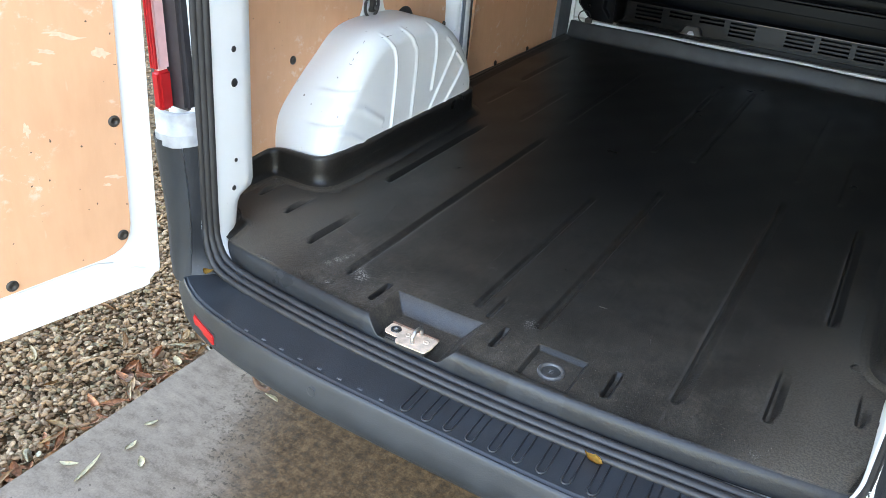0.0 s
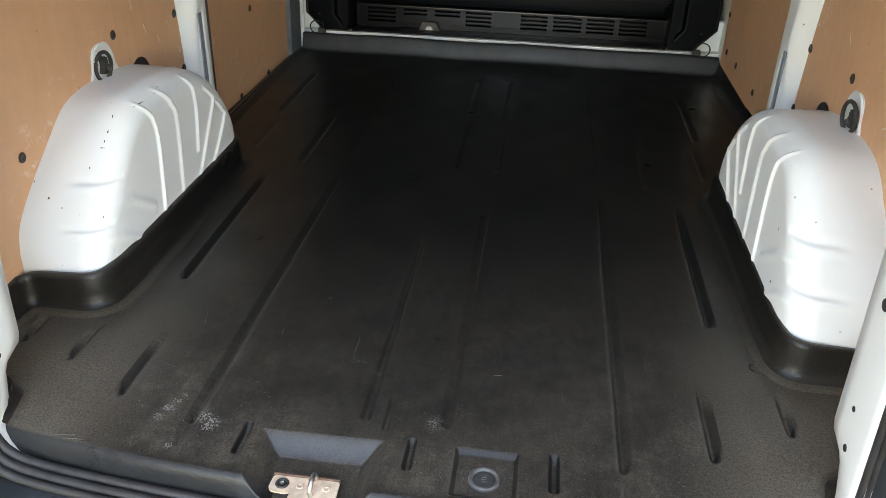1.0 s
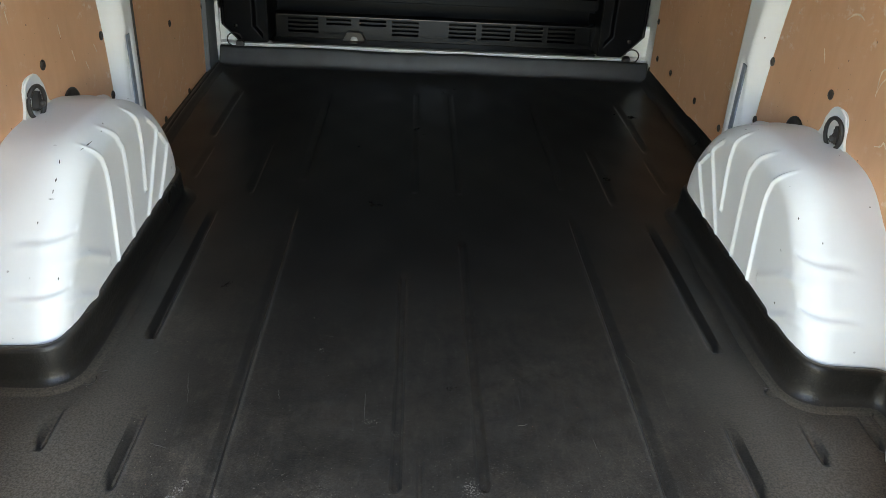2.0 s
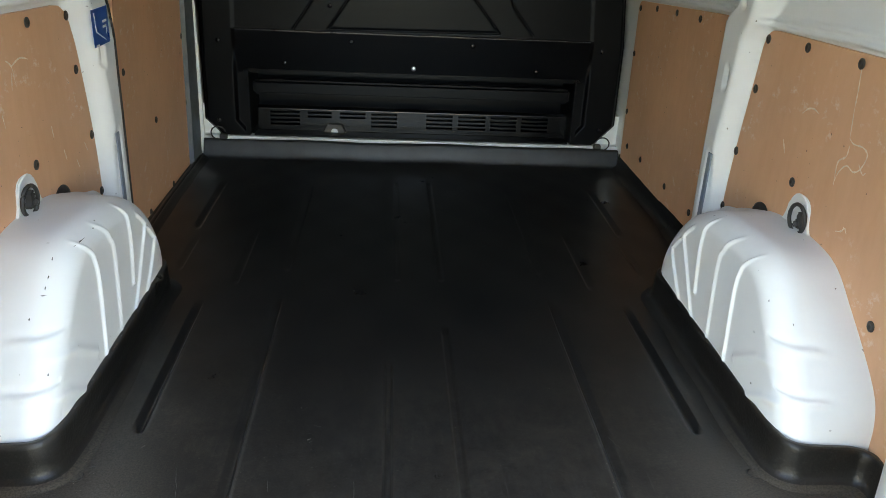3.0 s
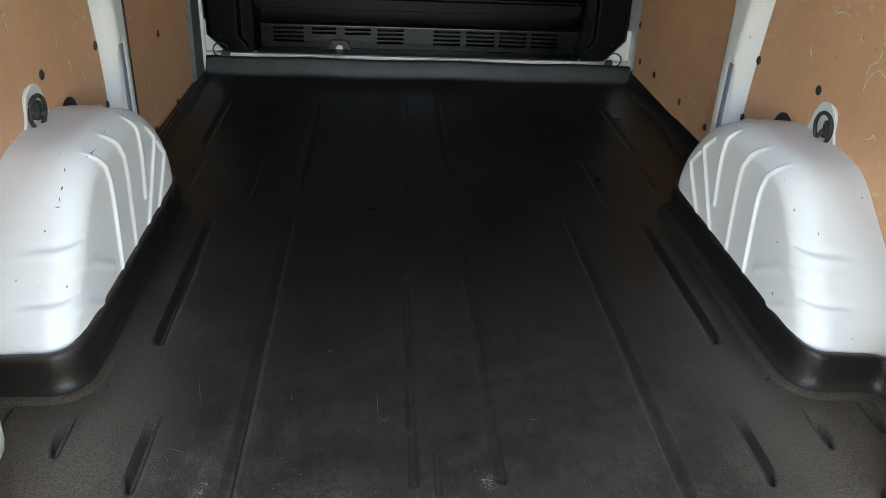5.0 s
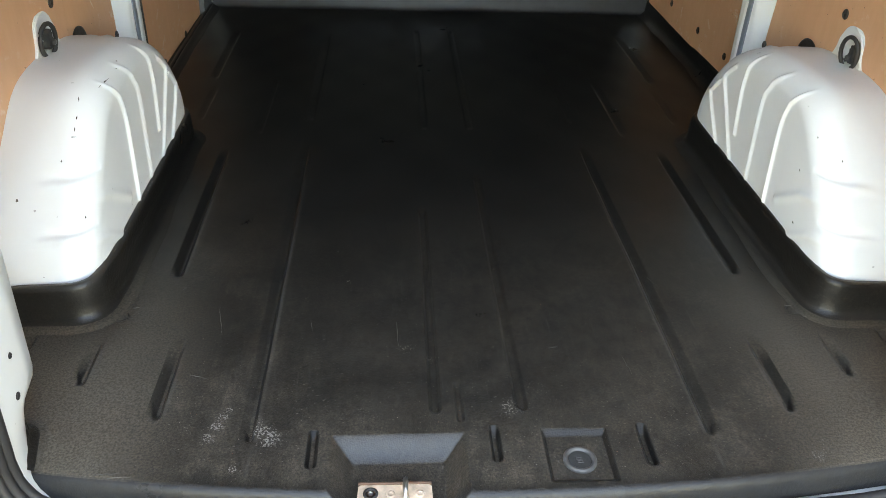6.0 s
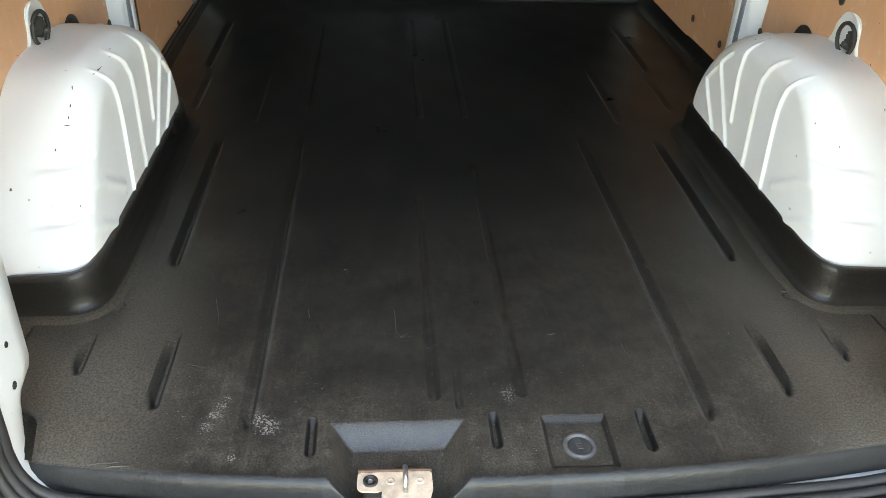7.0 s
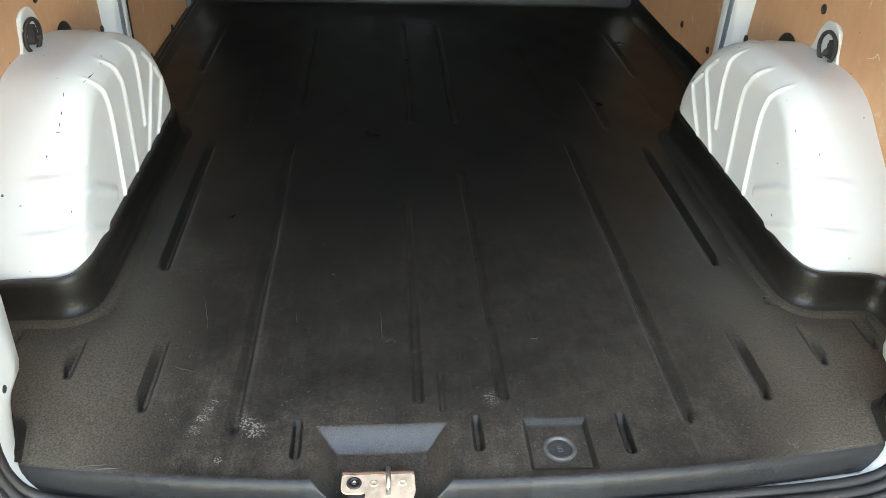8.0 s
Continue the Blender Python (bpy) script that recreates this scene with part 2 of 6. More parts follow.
        s = mixed(nt, 1.0, ramp(nt, s, [(0.30, (0, 0, 0)), (0.75, (k, k, k))]), ramp(nt, spot_mask(nt, co, x, y, r * 1.4), [(0.0, (0, 0, 0)), (0.2, (1, 1, 1))]), "MULTIPLY")
        total = s if total is None else mixed(nt, 1.0, total, s, "LIGHTEN")
    hit = ramp(nt, maths(nt, "ADD", specks, maths(nt, "MULTIPLY", total, 0.16)), [(0.655, (0, 0, 0)), (0.72, (1, 1, 1))])
    hit = mixed(nt, 1.0, hit, total, "MULTIPLY")
    base = mixed(nt, hit, base, (0.27, 0.25, 0.22))
    nt.links.new(base, bsdf.inputs["Base Color"])
    r = ramp(nt, cloud, [(0.3, (0.27,) * 3), (0.7, (0.34,) * 3)])
    nt.links.new(mixed(nt, dust, r, (0.38, 0.38, 0.38)), bsdf.inputs["Roughness"])
    pebble = maths(nt, "ADD", maths(nt, "MULTIPLY", fine, maths(nt, "ADD", maths(nt, "MULTIPLY", near, 0.8), 0.15)), maths(nt, "MULTIPLY", noise_out(nt, co, 190, 2), ramp(nt, inset, [(0.10, (0.75,) * 3), (0.15, (0.5,) * 3), (0.30, (0.2,) * 3), (0.6, (0.04,) * 3)])))
    sill = ramp(nt, maths(nt, "DIVIDE", sep.outputs[1], 2.6), [(0.05, (1, 1, 1)), (0.10, (0, 0, 0))])
    pebble = maths(nt, "ADD", pebble, maths(nt, "MULTIPLY", noise_out(nt, co, 75, 5, 0.7), maths(nt, "MULTIPLY", sill, 2.6)))
    pebble = maths(nt, "MULTIPLY", pebble, ramp(nt, up.outputs[2], [(0.55, (0.35,) * 3), (0.95, (1, 1, 1))]))
    # the upturned skirts keep their leathery moulded grain
    hide = maths(nt, "MULTIPLY", noise_out(nt, co, 135, 4, 0.65), ramp(nt, up.outputs[2], [(0.80, (1.0,) * 3), (0.97, (0, 0, 0))]))
    pebble = maths(nt, "ADD", pebble, maths(nt, "MULTIPLY", hide, ramp(nt, maths(nt, "ABSOLUTE", sep.outputs[0]), [(0.61, (0, 0, 0)), (0.64, (1, 1, 1))])))
    bump(nt, bsdf, pebble, 0.42, 0.0024)
    return mat


def mat_bulkhead():
    mat, nt, bsdf, co = base_mat("black_bulkhead_paint", (0.01, 0.01, 0.01), 0.4, 0, 0.13)
    bsdf.inputs["Specular Tint"].default_value = (0.80, 0.90, 1.0, 1)
    cloud = noise_out(nt, co, 5, 4)
    base = ramp(nt, cloud, [(0.3, (0.0012, 0.0012, 0.0016)), (0.7, (0.0020, 0.0020, 0.0026))])
    dust = ramp(nt, noise_out(nt, co, 13, 5, 0.7), [(0.6, (0, 0, 0)), (0.8, (0.5, 0.5, 0.5))])
    nt.links.new(mixed(nt, dust, base, (0.006, 0.0064, 0.0068)), bsdf.inputs["Base Color"])
    nt.links.new(ramp(nt, cloud, [(0.3, (0.30,) * 3), (0.7, (0.42,) * 3)]), bsdf.inputs["Roughness"])
    bump(nt, bsdf, noise_out(nt, co, 300, 2), 0.1, 0.0008)
    return mat


def mat_concrete():
    """Weathered concrete with a damp brown stain and pitted patches."""
    mat, nt, bsdf, co = base_mat("old_concrete", (0.3, 0.29, 0.27), 0.85, 0, 0.15)
    big = noise_out(nt, co, 2.2, 6, 0.65)
    base = ramp(nt, big, [(0.25, (0.172, 0.126, 0.088)), (0.75, (0.236, 0.178, 0.130))])
    fine = noise_out(nt, co, 170, 5, 0.7)
    base = mixed(nt, 1.0, base, ramp(nt, fine, [(0.34, (0.80,) * 3), (0.62, (1.06,) * 3)]), "MULTIPLY")
    mott = noise_out(nt, co, 17, 7, 0.72, (1.0, 1.7, 1.0))
    base = mixed(nt, 1.0, base, ramp(nt, mott, [(0.3, (0.60, 0.59, 0.58)), (0.5, (0.95,) * 3), (0.68, (1.16,) * 3)]), "MULTIPLY")
    sep = nt.nodes.new("ShaderNodeSeparateXYZ")
    nt.links.new(co, sep.inputs[0])
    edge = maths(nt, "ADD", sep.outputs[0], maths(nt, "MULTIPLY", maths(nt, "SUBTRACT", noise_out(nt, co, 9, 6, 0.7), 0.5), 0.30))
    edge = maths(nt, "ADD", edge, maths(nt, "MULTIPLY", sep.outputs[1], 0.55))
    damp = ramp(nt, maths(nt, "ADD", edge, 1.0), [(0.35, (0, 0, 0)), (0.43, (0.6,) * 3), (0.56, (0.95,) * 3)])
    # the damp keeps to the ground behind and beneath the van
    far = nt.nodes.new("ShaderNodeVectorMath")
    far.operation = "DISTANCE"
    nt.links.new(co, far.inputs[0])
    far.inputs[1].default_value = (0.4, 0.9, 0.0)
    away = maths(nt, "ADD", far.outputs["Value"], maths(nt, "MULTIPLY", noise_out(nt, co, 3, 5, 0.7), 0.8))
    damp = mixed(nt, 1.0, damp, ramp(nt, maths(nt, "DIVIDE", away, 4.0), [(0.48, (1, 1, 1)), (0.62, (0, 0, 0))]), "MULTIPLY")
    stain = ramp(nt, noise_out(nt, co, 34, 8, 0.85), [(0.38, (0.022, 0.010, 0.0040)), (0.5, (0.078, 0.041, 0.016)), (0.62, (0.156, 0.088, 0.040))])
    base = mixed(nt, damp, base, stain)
    # pits, thick along the edge of the stain
    band = ramp(nt, maths(nt, "ADD", edge, 1.0), [(0.28, (0, 0, 0)), (0.39, (1, 1, 1)), (0.62, (0.45,) * 3)])
    pits = ramp(nt, noise_out(nt, co, 62, 6, 0.72), [(0.53, (0, 0, 0)), (0.58, (1, 1, 1))])
    pits = mixed(nt, 1.0, pits, band, "MULTIPLY")
    base = mixed(nt, mixed(nt, 1.0, pits, (0.8,) * 3, "MULTIPLY"), base, (0.045, 0.034, 0.022))
    # scattered dark droppings and worn dimples over the dry part
    drops = ramp(nt, noise_out(nt, co, 46, 2, 0.5), [(0.71, (0, 0, 0)), (0.74, (0.75,) * 3)])
    base = mixed(nt, drops, base, (0.06, 0.045, 0.032))
    nt.links.new(base, bsdf.inputs["Base Color"])
    rough = ramp(nt, damp, [(0.0, (0.9,) * 3), (1.0, (0.8,) * 3)])
    nt.links.new(rough, bsdf.inputs["Roughness"])
    bump(nt, bsdf, maths(nt, "SUBTRACT", maths(nt, "MULTIPLY", fine, 0.5), pits), 0.5, 0.004)
    return mat


def mat_bumper():
    """Grained dark grey plastic, faded in clouds, with pale specks and short scratches."""
    mat, nt, bsdf, co = base_mat("dark_grey_bumper_plastic", (0.0205, 0.0235, 0.0265), 0.48)
    cloud = noise_out(nt, co, 14, 5, 0.65)
    base = ramp(nt, cloud, [(0.3, (0.0155, 0.0178, 0.0200)), (0.7, (0.0265, 0.0300, 0.0335))])
    specks = ramp(nt, noise_out(nt, co, 210, 2, 0.5), [(0.70, (0, 0, 0)), (0.75, (0.55,) * 3)])
    lines = ramp(nt, noise_out(nt, co, 70, 3, 0.6, (0.25, 1.8, 1.0)), [(0.66, (0, 0, 0)), (0.72, (0.35,) * 3)])
    worn = maths(nt, "MULTIPLY", maths(nt, "MAXIMUM", specks, lines), ramp(nt, noise_out(nt, co, 9, 3), [(0.42, (0.1,) * 3), (0.62, (1, 1, 1))]))
    nt.links.new(mixed(nt, worn, base, (0.085, 0.088, 0.090)), bsdf.inputs["Base Color"])
    nt.links.new(ramp(nt, cloud, [(0.3, (0.42,) * 3), (0.7, (0.55,) * 3)]), bsdf.inputs["Roughness"])
    bump(nt, bsdf, noise_out(nt, co, 330, 3), 0.35, 0.001)
    return mat


def mat_random(name, stops, rough=0.8, bumps=0.3):
    """Each joined piece takes its own shade."""
    mat, nt, bsdf, co = base_mat(name, stops[0][1], rough)
    geo = nt.nodes.new("ShaderNodeNewGeometry")
    base = ramp(nt, geo.outputs["Random Per Island"], stops)
    n = ramp(nt, noise_out(nt, co, 120, 4), [(0.3, (0.7, 0.7, 0.7)), (0.7, (1.2, 1.2, 1.2))])
    nt.links.new(mixed(nt, 1.0, base, n, "MULTIPLY"), bsdf.inputs["Base Color"])
    bump(nt, bsdf, noise_out(nt, co, 300, 3), bumps, 0.001)
    return mat


def mat_pebble_ground():
    """Packed small stones going on beyond the loose gravel."""
    mat, nt, bsdf, co = base_mat("packed_pebble_ground", (0.17, 0.10, 0.05), 0.9, 0, 0.2)
    cells = nt.nodes.new("ShaderNodeTexVoronoi")
    cells.inputs["Scale"].default_value = 62.0
    nt.links.new(co, cells.inputs["Vector"])
    shade = nt.nodes.new("ShaderNodeSeparateColor")
    nt.links.new(cells.outputs["Color"], shade.inputs[0])
    base = ramp(nt, shade.outputs[0], [(0.0, (0.085, 0.048, 0.021)), (0.25, (0.17, 0.095, 0.041)), (0.5, (0.22, 0.125, 0.055)), (0.7, (0.130, 0.100, 0.050)), (1.0, (0.29, 0.195, 0.108))])
    gaps = ramp(nt, cells.outputs["Distance"], [(0.35, (1, 1, 1)), (0.75, (0.45,) * 3)])
    cloud = ramp(nt, noise_out(nt, co, 2.5, 5, 0.6), [(0.3, (0.82,) * 3), (0.7, (1.08,) * 3)])
    nt.links.new(mixed(nt, 1.0, mixed(nt, 1.0, base, gaps, "MULTIPLY"), cloud, "MULTIPLY"), bsdf.inputs["Base Color"])
    bump(nt, bsdf, maths(nt, "SUBTRACT", 1.0, cells.outputs["Distance"]), 0.8, 0.008)
    return mat


def mat_leaf():
    mat, nt, bsdf, co = base_mat("dry_leaf", (0.5, 0.3, 0.1), 0.6)
    info = nt.nodes.new("ShaderNodeObjectInfo")
    base = ramp(nt, info.outputs["Random"], [(0.0, (0.42, 0.25, 0.10)), (0.35, (0.36, 0.17, 0.07)), (0.6, (0.46, 0.36, 0.20)), (0.8, (0.22, 0.10, 0.05)), (1.0, (0.45, 0.40, 0.26))])
    v = ramp(nt, noise_out(nt, co, 140, 4), [(0.3, (0.65, 0.6, 0.55)), (0.7, (1.15, 1.15, 1.15))])
    nt.links.new(mixed(nt, 1.0, base, v, "MULTIPLY"), bsdf.inputs["Base Color"])
    return mat


PAINT, PLY, LINER, BULK, CONCRETE = mat_paint(), mat_ply(), mat_liner(), mat_bulkhead(), mat_concrete()
RUBBER = mat_plain("black_rubber", (0.024, 0.0225, 0.0215), 0.55, vary=0.3, scale=18)
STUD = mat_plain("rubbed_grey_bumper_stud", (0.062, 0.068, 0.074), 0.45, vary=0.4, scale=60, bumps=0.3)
BUMPER = mat_bumper()
JAMB = mat_plain("black_jamb_plastic", (0.03, 0.028, 0.03), 0.45, vary=0.2)
SCREW = mat_plain("dark_screw_cap", (0.035, 0.028, 0.022), 0.5, vary=0.3, scale=200)
STEEL = mat_plain("bright_steel", (0.55, 0.54, 0.52), 0.32, metal=1.0, vary=0.15)
CHROME = mat_plain("dull_chrome", (0.34, 0.36, 0.38), 0.5, metal=1.0, vary=0.2)
WORN = mat_plain("worn_pale_steel", (0.62, 0.465, 0.34), 0.5, metal=0.1, vary=0.3, scale=60)
RUST = mat_plain("rusty_steel", (0.10, 0.055, 0.035), 0.8, vary=0.4)
VENT = mat_plain("black_vent_plastic", (0.0026, 0.0031, 0.0038), 0.22, vary=0.4, scale=12, spec=0.32)
EDGE = mat_plain("grey_lit_edge_steel", (0.020, 0.022, 0.025), 0.3, vary=0.5, scale=25)
GREY = mat_plain("grey_door_trim", (0.10, 0.115, 0.125), 0.5)
SLOTS = mat_plain("blue_grey_steel_channel", (0.22, 0.26, 0.30), 0.4, vary=0.2)
RED = mat_plain("red_reflector_plastic", (0.46, 0.016, 0.018), 0.15, vary=0.1, coat=0.5)
PINK = mat_plain("clear_lamp_plastic", (0.75, 0.45, 0.43), 0.12, vary=0.1, coat=0.5)
YELLOW = mat_plain("yellow_plastic", (0.85, 0.44, 0.012), 0.3, vary=0.05, coat=0.2)
ORANGE = mat_plain("orange_print", (0.75, 0.25, 0.07), 0.4)
GREEN = mat_plain("green_print", (0.03, 0.35, 0.25), 0.4)
WHITEP = mat_plain("white_print", (0.75, 0.75, 0.72), 0.4, vary=0.05)
BLUE = mat_plain("blue_sticker_film", (0.015, 0.09, 0.33), 0.3, vary=0.1)
HINGE = mat_plain("dull_grey_hinge_steel", (0.19, 0.186, 0.178), 0.5, vary=0.25, scale=60)
HINGEW = mat_plain("grubby_white_hinge_paint", (0.36, 0.365, 0.36), 0.35, vary=0.2)
PLUG = mat_plain("grey_plug_plastic", (0.045, 0.045, 0.042), 0.4, vary=0.25, scale=90)
PLUGRIM = mat_plain("pale_grey_plug_rim", (0.078, 0.075, 0.071), 0.4, vary=0.25, scale=90)
SCRATCH = mat_plain("pale_scratched_plastic", (0.075, 0.07, 0.062), 0.5, vary=0.4, scale=120)
GRAVEL = mat_random("river_gravel", [(0.0, (0.115, 0.060, 0.026)), (0.2, (0.22, 0.117, 0.050)), (0.4, (0.285, 0.155, 0.068)), (0.6, (0.165, 0.122, 0.060)), (0.8, (0.335, 0.200, 0.098)), (1.0, (0.375, 0.252, 0.145))])
LIP = mat_plain("grey_black_liner_lip", (0.019, 0.021, 0.0225), 0.5, vary=0.35, scale=14, bumps=0.2)
SMEAR = mat_plain("faint_rubbed_ply", (0.735, 0.50, 0.34), 0.6, vary=0.15, scale=90)
PALE = mat_plain("pale_rubbed_ply", (0.74, 0.60, 0.46), 0.6, vary=0.2, scale=90)
GRIT = mat_random("pale_and_rusty_grit", [(0.0, (0.30, 0.27, 0.23)), (0.35, (0.16, 0.15, 0.13)), (0.6, (0.42, 0.38, 0.32)), (0.85, (0.20, 0.075, 0.04))])
SOIL = mat_pebble_ground()
LEAF = mat_leaf()
PALELEAF = mat_plain("pale_dry_leaf", (0.52, 0.44, 0.27), 0.6, vary=0.3, scale=120)
RUSTLEAF = mat_plain("rust_dry_leaf", (0.36, 0.14, 0.055), 0.6, vary=0.45, scale=90)
GOLDLEAF = mat_plain("golden_dry_leaf", (0.62, 0.34, 0.06), 0.55, vary=0.3, scale=120)

# ---- mesh helpers ----


def mesh_ob(name, me, mat, parent=None, label="", smooth=True):
    me.materials.append(mat)
    if smooth:
        me.polygons.foreach_set("use_smooth", [True] * len(me.polygons))
    ob = new(name, me)
    if parent is not None:
        ob.parent = parent
    if label:
        ob["label"] = label
    return ob


def part(name, bm, mat, parent=None, label="", smooth=False):
    me = bpy.data.meshes.new(name)
    bm.normal_update()
    bm.to_mesh(me)
    bm.free()
    return mesh_ob(name, me, mat, parent, label, smooth)


def thing(name, label, category, group="", at=(0, 0, 0)):
    e = new(name)
    e.location = at
    e.empty_display_size = 0.1
    return tagged(e, label, category, group)


def grid(name, P, mat, parent=None, label="", keep=None, closed=False):
    """A sheet through a grid of points, P[rows, columns, 3]."""
    nu, nv = P.shape[:2]
    i, j = np.meshgrid(np.arange(nu - 1), np.arange(nv if closed else nv - 1), indexing="ij")
    k = (j + 1) % nv
    F = np.stack([i * nv + j, (i + 1) * nv + j, (i + 1) * nv + k, i * nv + k], -1).reshape(-1, 4)
    if keep is not None:
        F = F[keep.reshape(-1)]
    me = bpy.data.meshes.new(name)
    me.from_pydata(P.reshape(-1, 3).tolist(), [], F.tolist())
    me.update()
    return mesh_ob(name, me, mat, parent, label)


def box_bm(x0, x1, y0, y1, z0, z1, bevel=0.004, seg=2):
    bm = bmesh.new()
    bmesh.ops.create_cube(bm, size=1)
    for v in bm.verts:
        v.co = Vector(((x0 + x1) / 2 + v.co.x * (x1 - x0), (y0 + y1) / 2 + v.co.y * (y1 - y0), (z0 + z1) / 2 + v.co.z * (z1 - z0)))
    if bevel:
        bmesh.ops.bevel(bm, geom=bm.edges[:], offset=bevel, segments=seg, affect="EDGES")
    return bm


def rounded(points, radius, n=6):
    """A closed outline with its corners rounded; a corner may be (u, v, radius)."""
    out, m = [], len(points)
    for i in range(m):
        p, a, b = (Vector(points[k][:2]) for k in (i, i - 1, (i + 1) % m))
        r = points[i][2] if len(points[i]) > 2 else radius
        da, db = (a - p), (b - p)
        ra = min(r, da.length * 0.49, db.length * 0.49)
        s, e = p + da.normalized() * ra, p + db.normalized() * ra
        if ra < 1e-6:
            out.append(p)
            continue
        for t in np.linspace(0, 1, n):
            out.append(s * (1 - t) ** 2 + p * 2 * t * (1 - t) + e * t ** 2)
    return out


def slab_bm(outline, place, depth, bevel=0.0):
    """An outline (u, v) given a thickness; place(u, v, d) gives the point at depth d."""
    bm = bmesh.new()
    front = [bm.verts.new(place(u, v, 0)) for u, v in outline]
    back = [bm.verts.new(place(u, v, depth)) for u, v in outline]
    top = bm.faces.new(front)
    bm.faces.new(back[::-1])
    n = len(outline)
    for i in range(n):
        bm.faces.new((front[i], back[i], back[(i + 1) % n], front[(i + 1) % n]))
    if bevel:
        bmesh.ops.bevel(bm, geom=list(top.edges), offset=bevel, segments=2, affect="EDGES")
    bmesh.ops.recalc_face_normals(bm, faces=bm.faces[:])
    return bm


def tube_bm(points, radius, sides=8, closed=False, squash=1.0):
    """A round bar along a line of points."""
    pts = [Vector(p) for p in points]
    bm, rings, n = bmesh.new(), [], len(pts)
    for i, p in enumerate(pts):
        a, b = (pts[i - 1], pts[(i + 1) % n]) if closed else (pts[max(0, i - 1)], pts[min(n - 1, i + 1)])
        d = (b - a).normalized()
        u = d.cross(Vector((0.13, 0.21, 0.97)))
        u = (u if u.length > 0.1 else d.cross(Vector((1, 0, 0)))).normalized()
        w = d.cross(u)
        rings.append([bm.verts.new(p + (u * math.cos(q) + w * math.sin(q) * squash) * radius) for q in (2 * math.pi * k / sides for k in range(sides))])
    for i in range(n if closed else n - 1):
        r, s = rings[i], rings[(i + 1) % n]
        for k in range(sides):
            bm.faces.new((r[k], r[(k + 1) % sides], s[(k + 1) % sides], s[k]))
    if not closed:
        bm.faces.new(rings[0][::-1])
        bm.faces.new(rings[-1])
    bmesh.ops.recalc_face_normals(bm, faces=bm.faces[:])
    return bm


def lathe_bm(profile, matrix, n=20):
    """A turned piece: profile of (radius, height) about the local z axis."""
    bm, rings = bmesh.new(), []
    for r, h in profile:
        rings.append([bm.verts.new(matrix @ Vector((r * math.cos(a), r * math.sin(a), h))) for a in (2 * math.pi * k / n for k in range(n))])
    for p, q in zip(rings, rings[1:]):
        for k in range(n):
            bm.faces.new((p[k], p[(k + 1) % n], q[(k + 1) % n], q[k]))
    bm.faces.new(rings[-1])
    bmesh.ops.recalc_face_normals(bm, faces=bm.faces[:])
    return bm


def facing(p, way):
    """A pose at p whose local z looks along way."""
    return Matrix.Translation(p) @ Vector(way).to_track_quat("Z", "Y").to_matrix().to_4x4()


def sstep(a, b, v):
    t = np.clip((v - a) / (b - a), 0, 1)
    return t * t * (3 - 2 * t)


def seg_dist(U, V, p, q):
    """Distance of a grid of points from the line between p and q."""
    d = np.array(q) - np.array(p)
    t = np.clip(((U - p[0]) * d[0] + (V - p[1]) * d[1]) / max(1e-9, d @ d), 0, 1)
    return np.hypot(U - p[0] - t * d[0], V - p[1] - t * d[1])


def poly_dist(U, V, pts):
    D = np.full(np.broadcast(U, V).shape, 9.0)
    for p, q in zip(pts, pts[1:]):
        D = np.minimum(D, seg_dist(U, V, tuple(p), tuple(q)))
    return D


def rrect(U, V, u0, u1, v0, v1, r):
    """Signed distance from a rounded rectangle, minus inside."""
    a = np.abs(U - (u0 + u1) / 2) - (u1 - u0) / 2 + r
    b = np.abs(V - (v0 + v1) / 2) - (v1 - v0) / 2 + r
    return np.hypot(np.maximum(a, 0), np.maximum(b, 0)) + np.minimum(np.maximum(a, b), 0) - r


def rrect_line(u0, u1, v0, v1, r, n=8):
    return rounded([(u0, v0), (u1, v0), (u1, v1), (u0, v1)], r, n)


FLOOR = 0.60
SCREW_PROFILE = [(0.0115, 0.0), (0.0115, 0.002), (0.009, 0.0035), (0.0055, 0.0035), (0.0045, 0.0018)]
screw_data = {}


def add_screw(p, way, parent, size=1.0):
    key = (tuple(round(c, 3) for c in way), size)
    if key not in screw_data:
        m = facing((0, 0, 0), way)
        ob = part("screw", lathe_bm([(r * size, h) for r, h in SCREW_PROFILE], m, 14), SCREW, parent, "", True)
        screw_data[key] = ob.data
    else:
        ob = new("screw", screw_data[key])
        ob.parent = parent
    ob.location = p
    return ob


# ---- ground ----
def build_ground():
    bm = box_bm(-60, 60, -60, 60, -0.30, -0.05, 0)
    tagged(part("ground", bm, SOIL), "packed brown pebbles spreading under the loose gravel", "ground", kind="structure")
    bm = box_bm(-1.03, 6.0, -8.0, 9.0, -0.06, 0.0, 0.012)
    bmesh.ops.subdivide_edges(bm, edges=bm.edges[:], cuts=1)
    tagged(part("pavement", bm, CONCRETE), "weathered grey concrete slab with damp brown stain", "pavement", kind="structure")


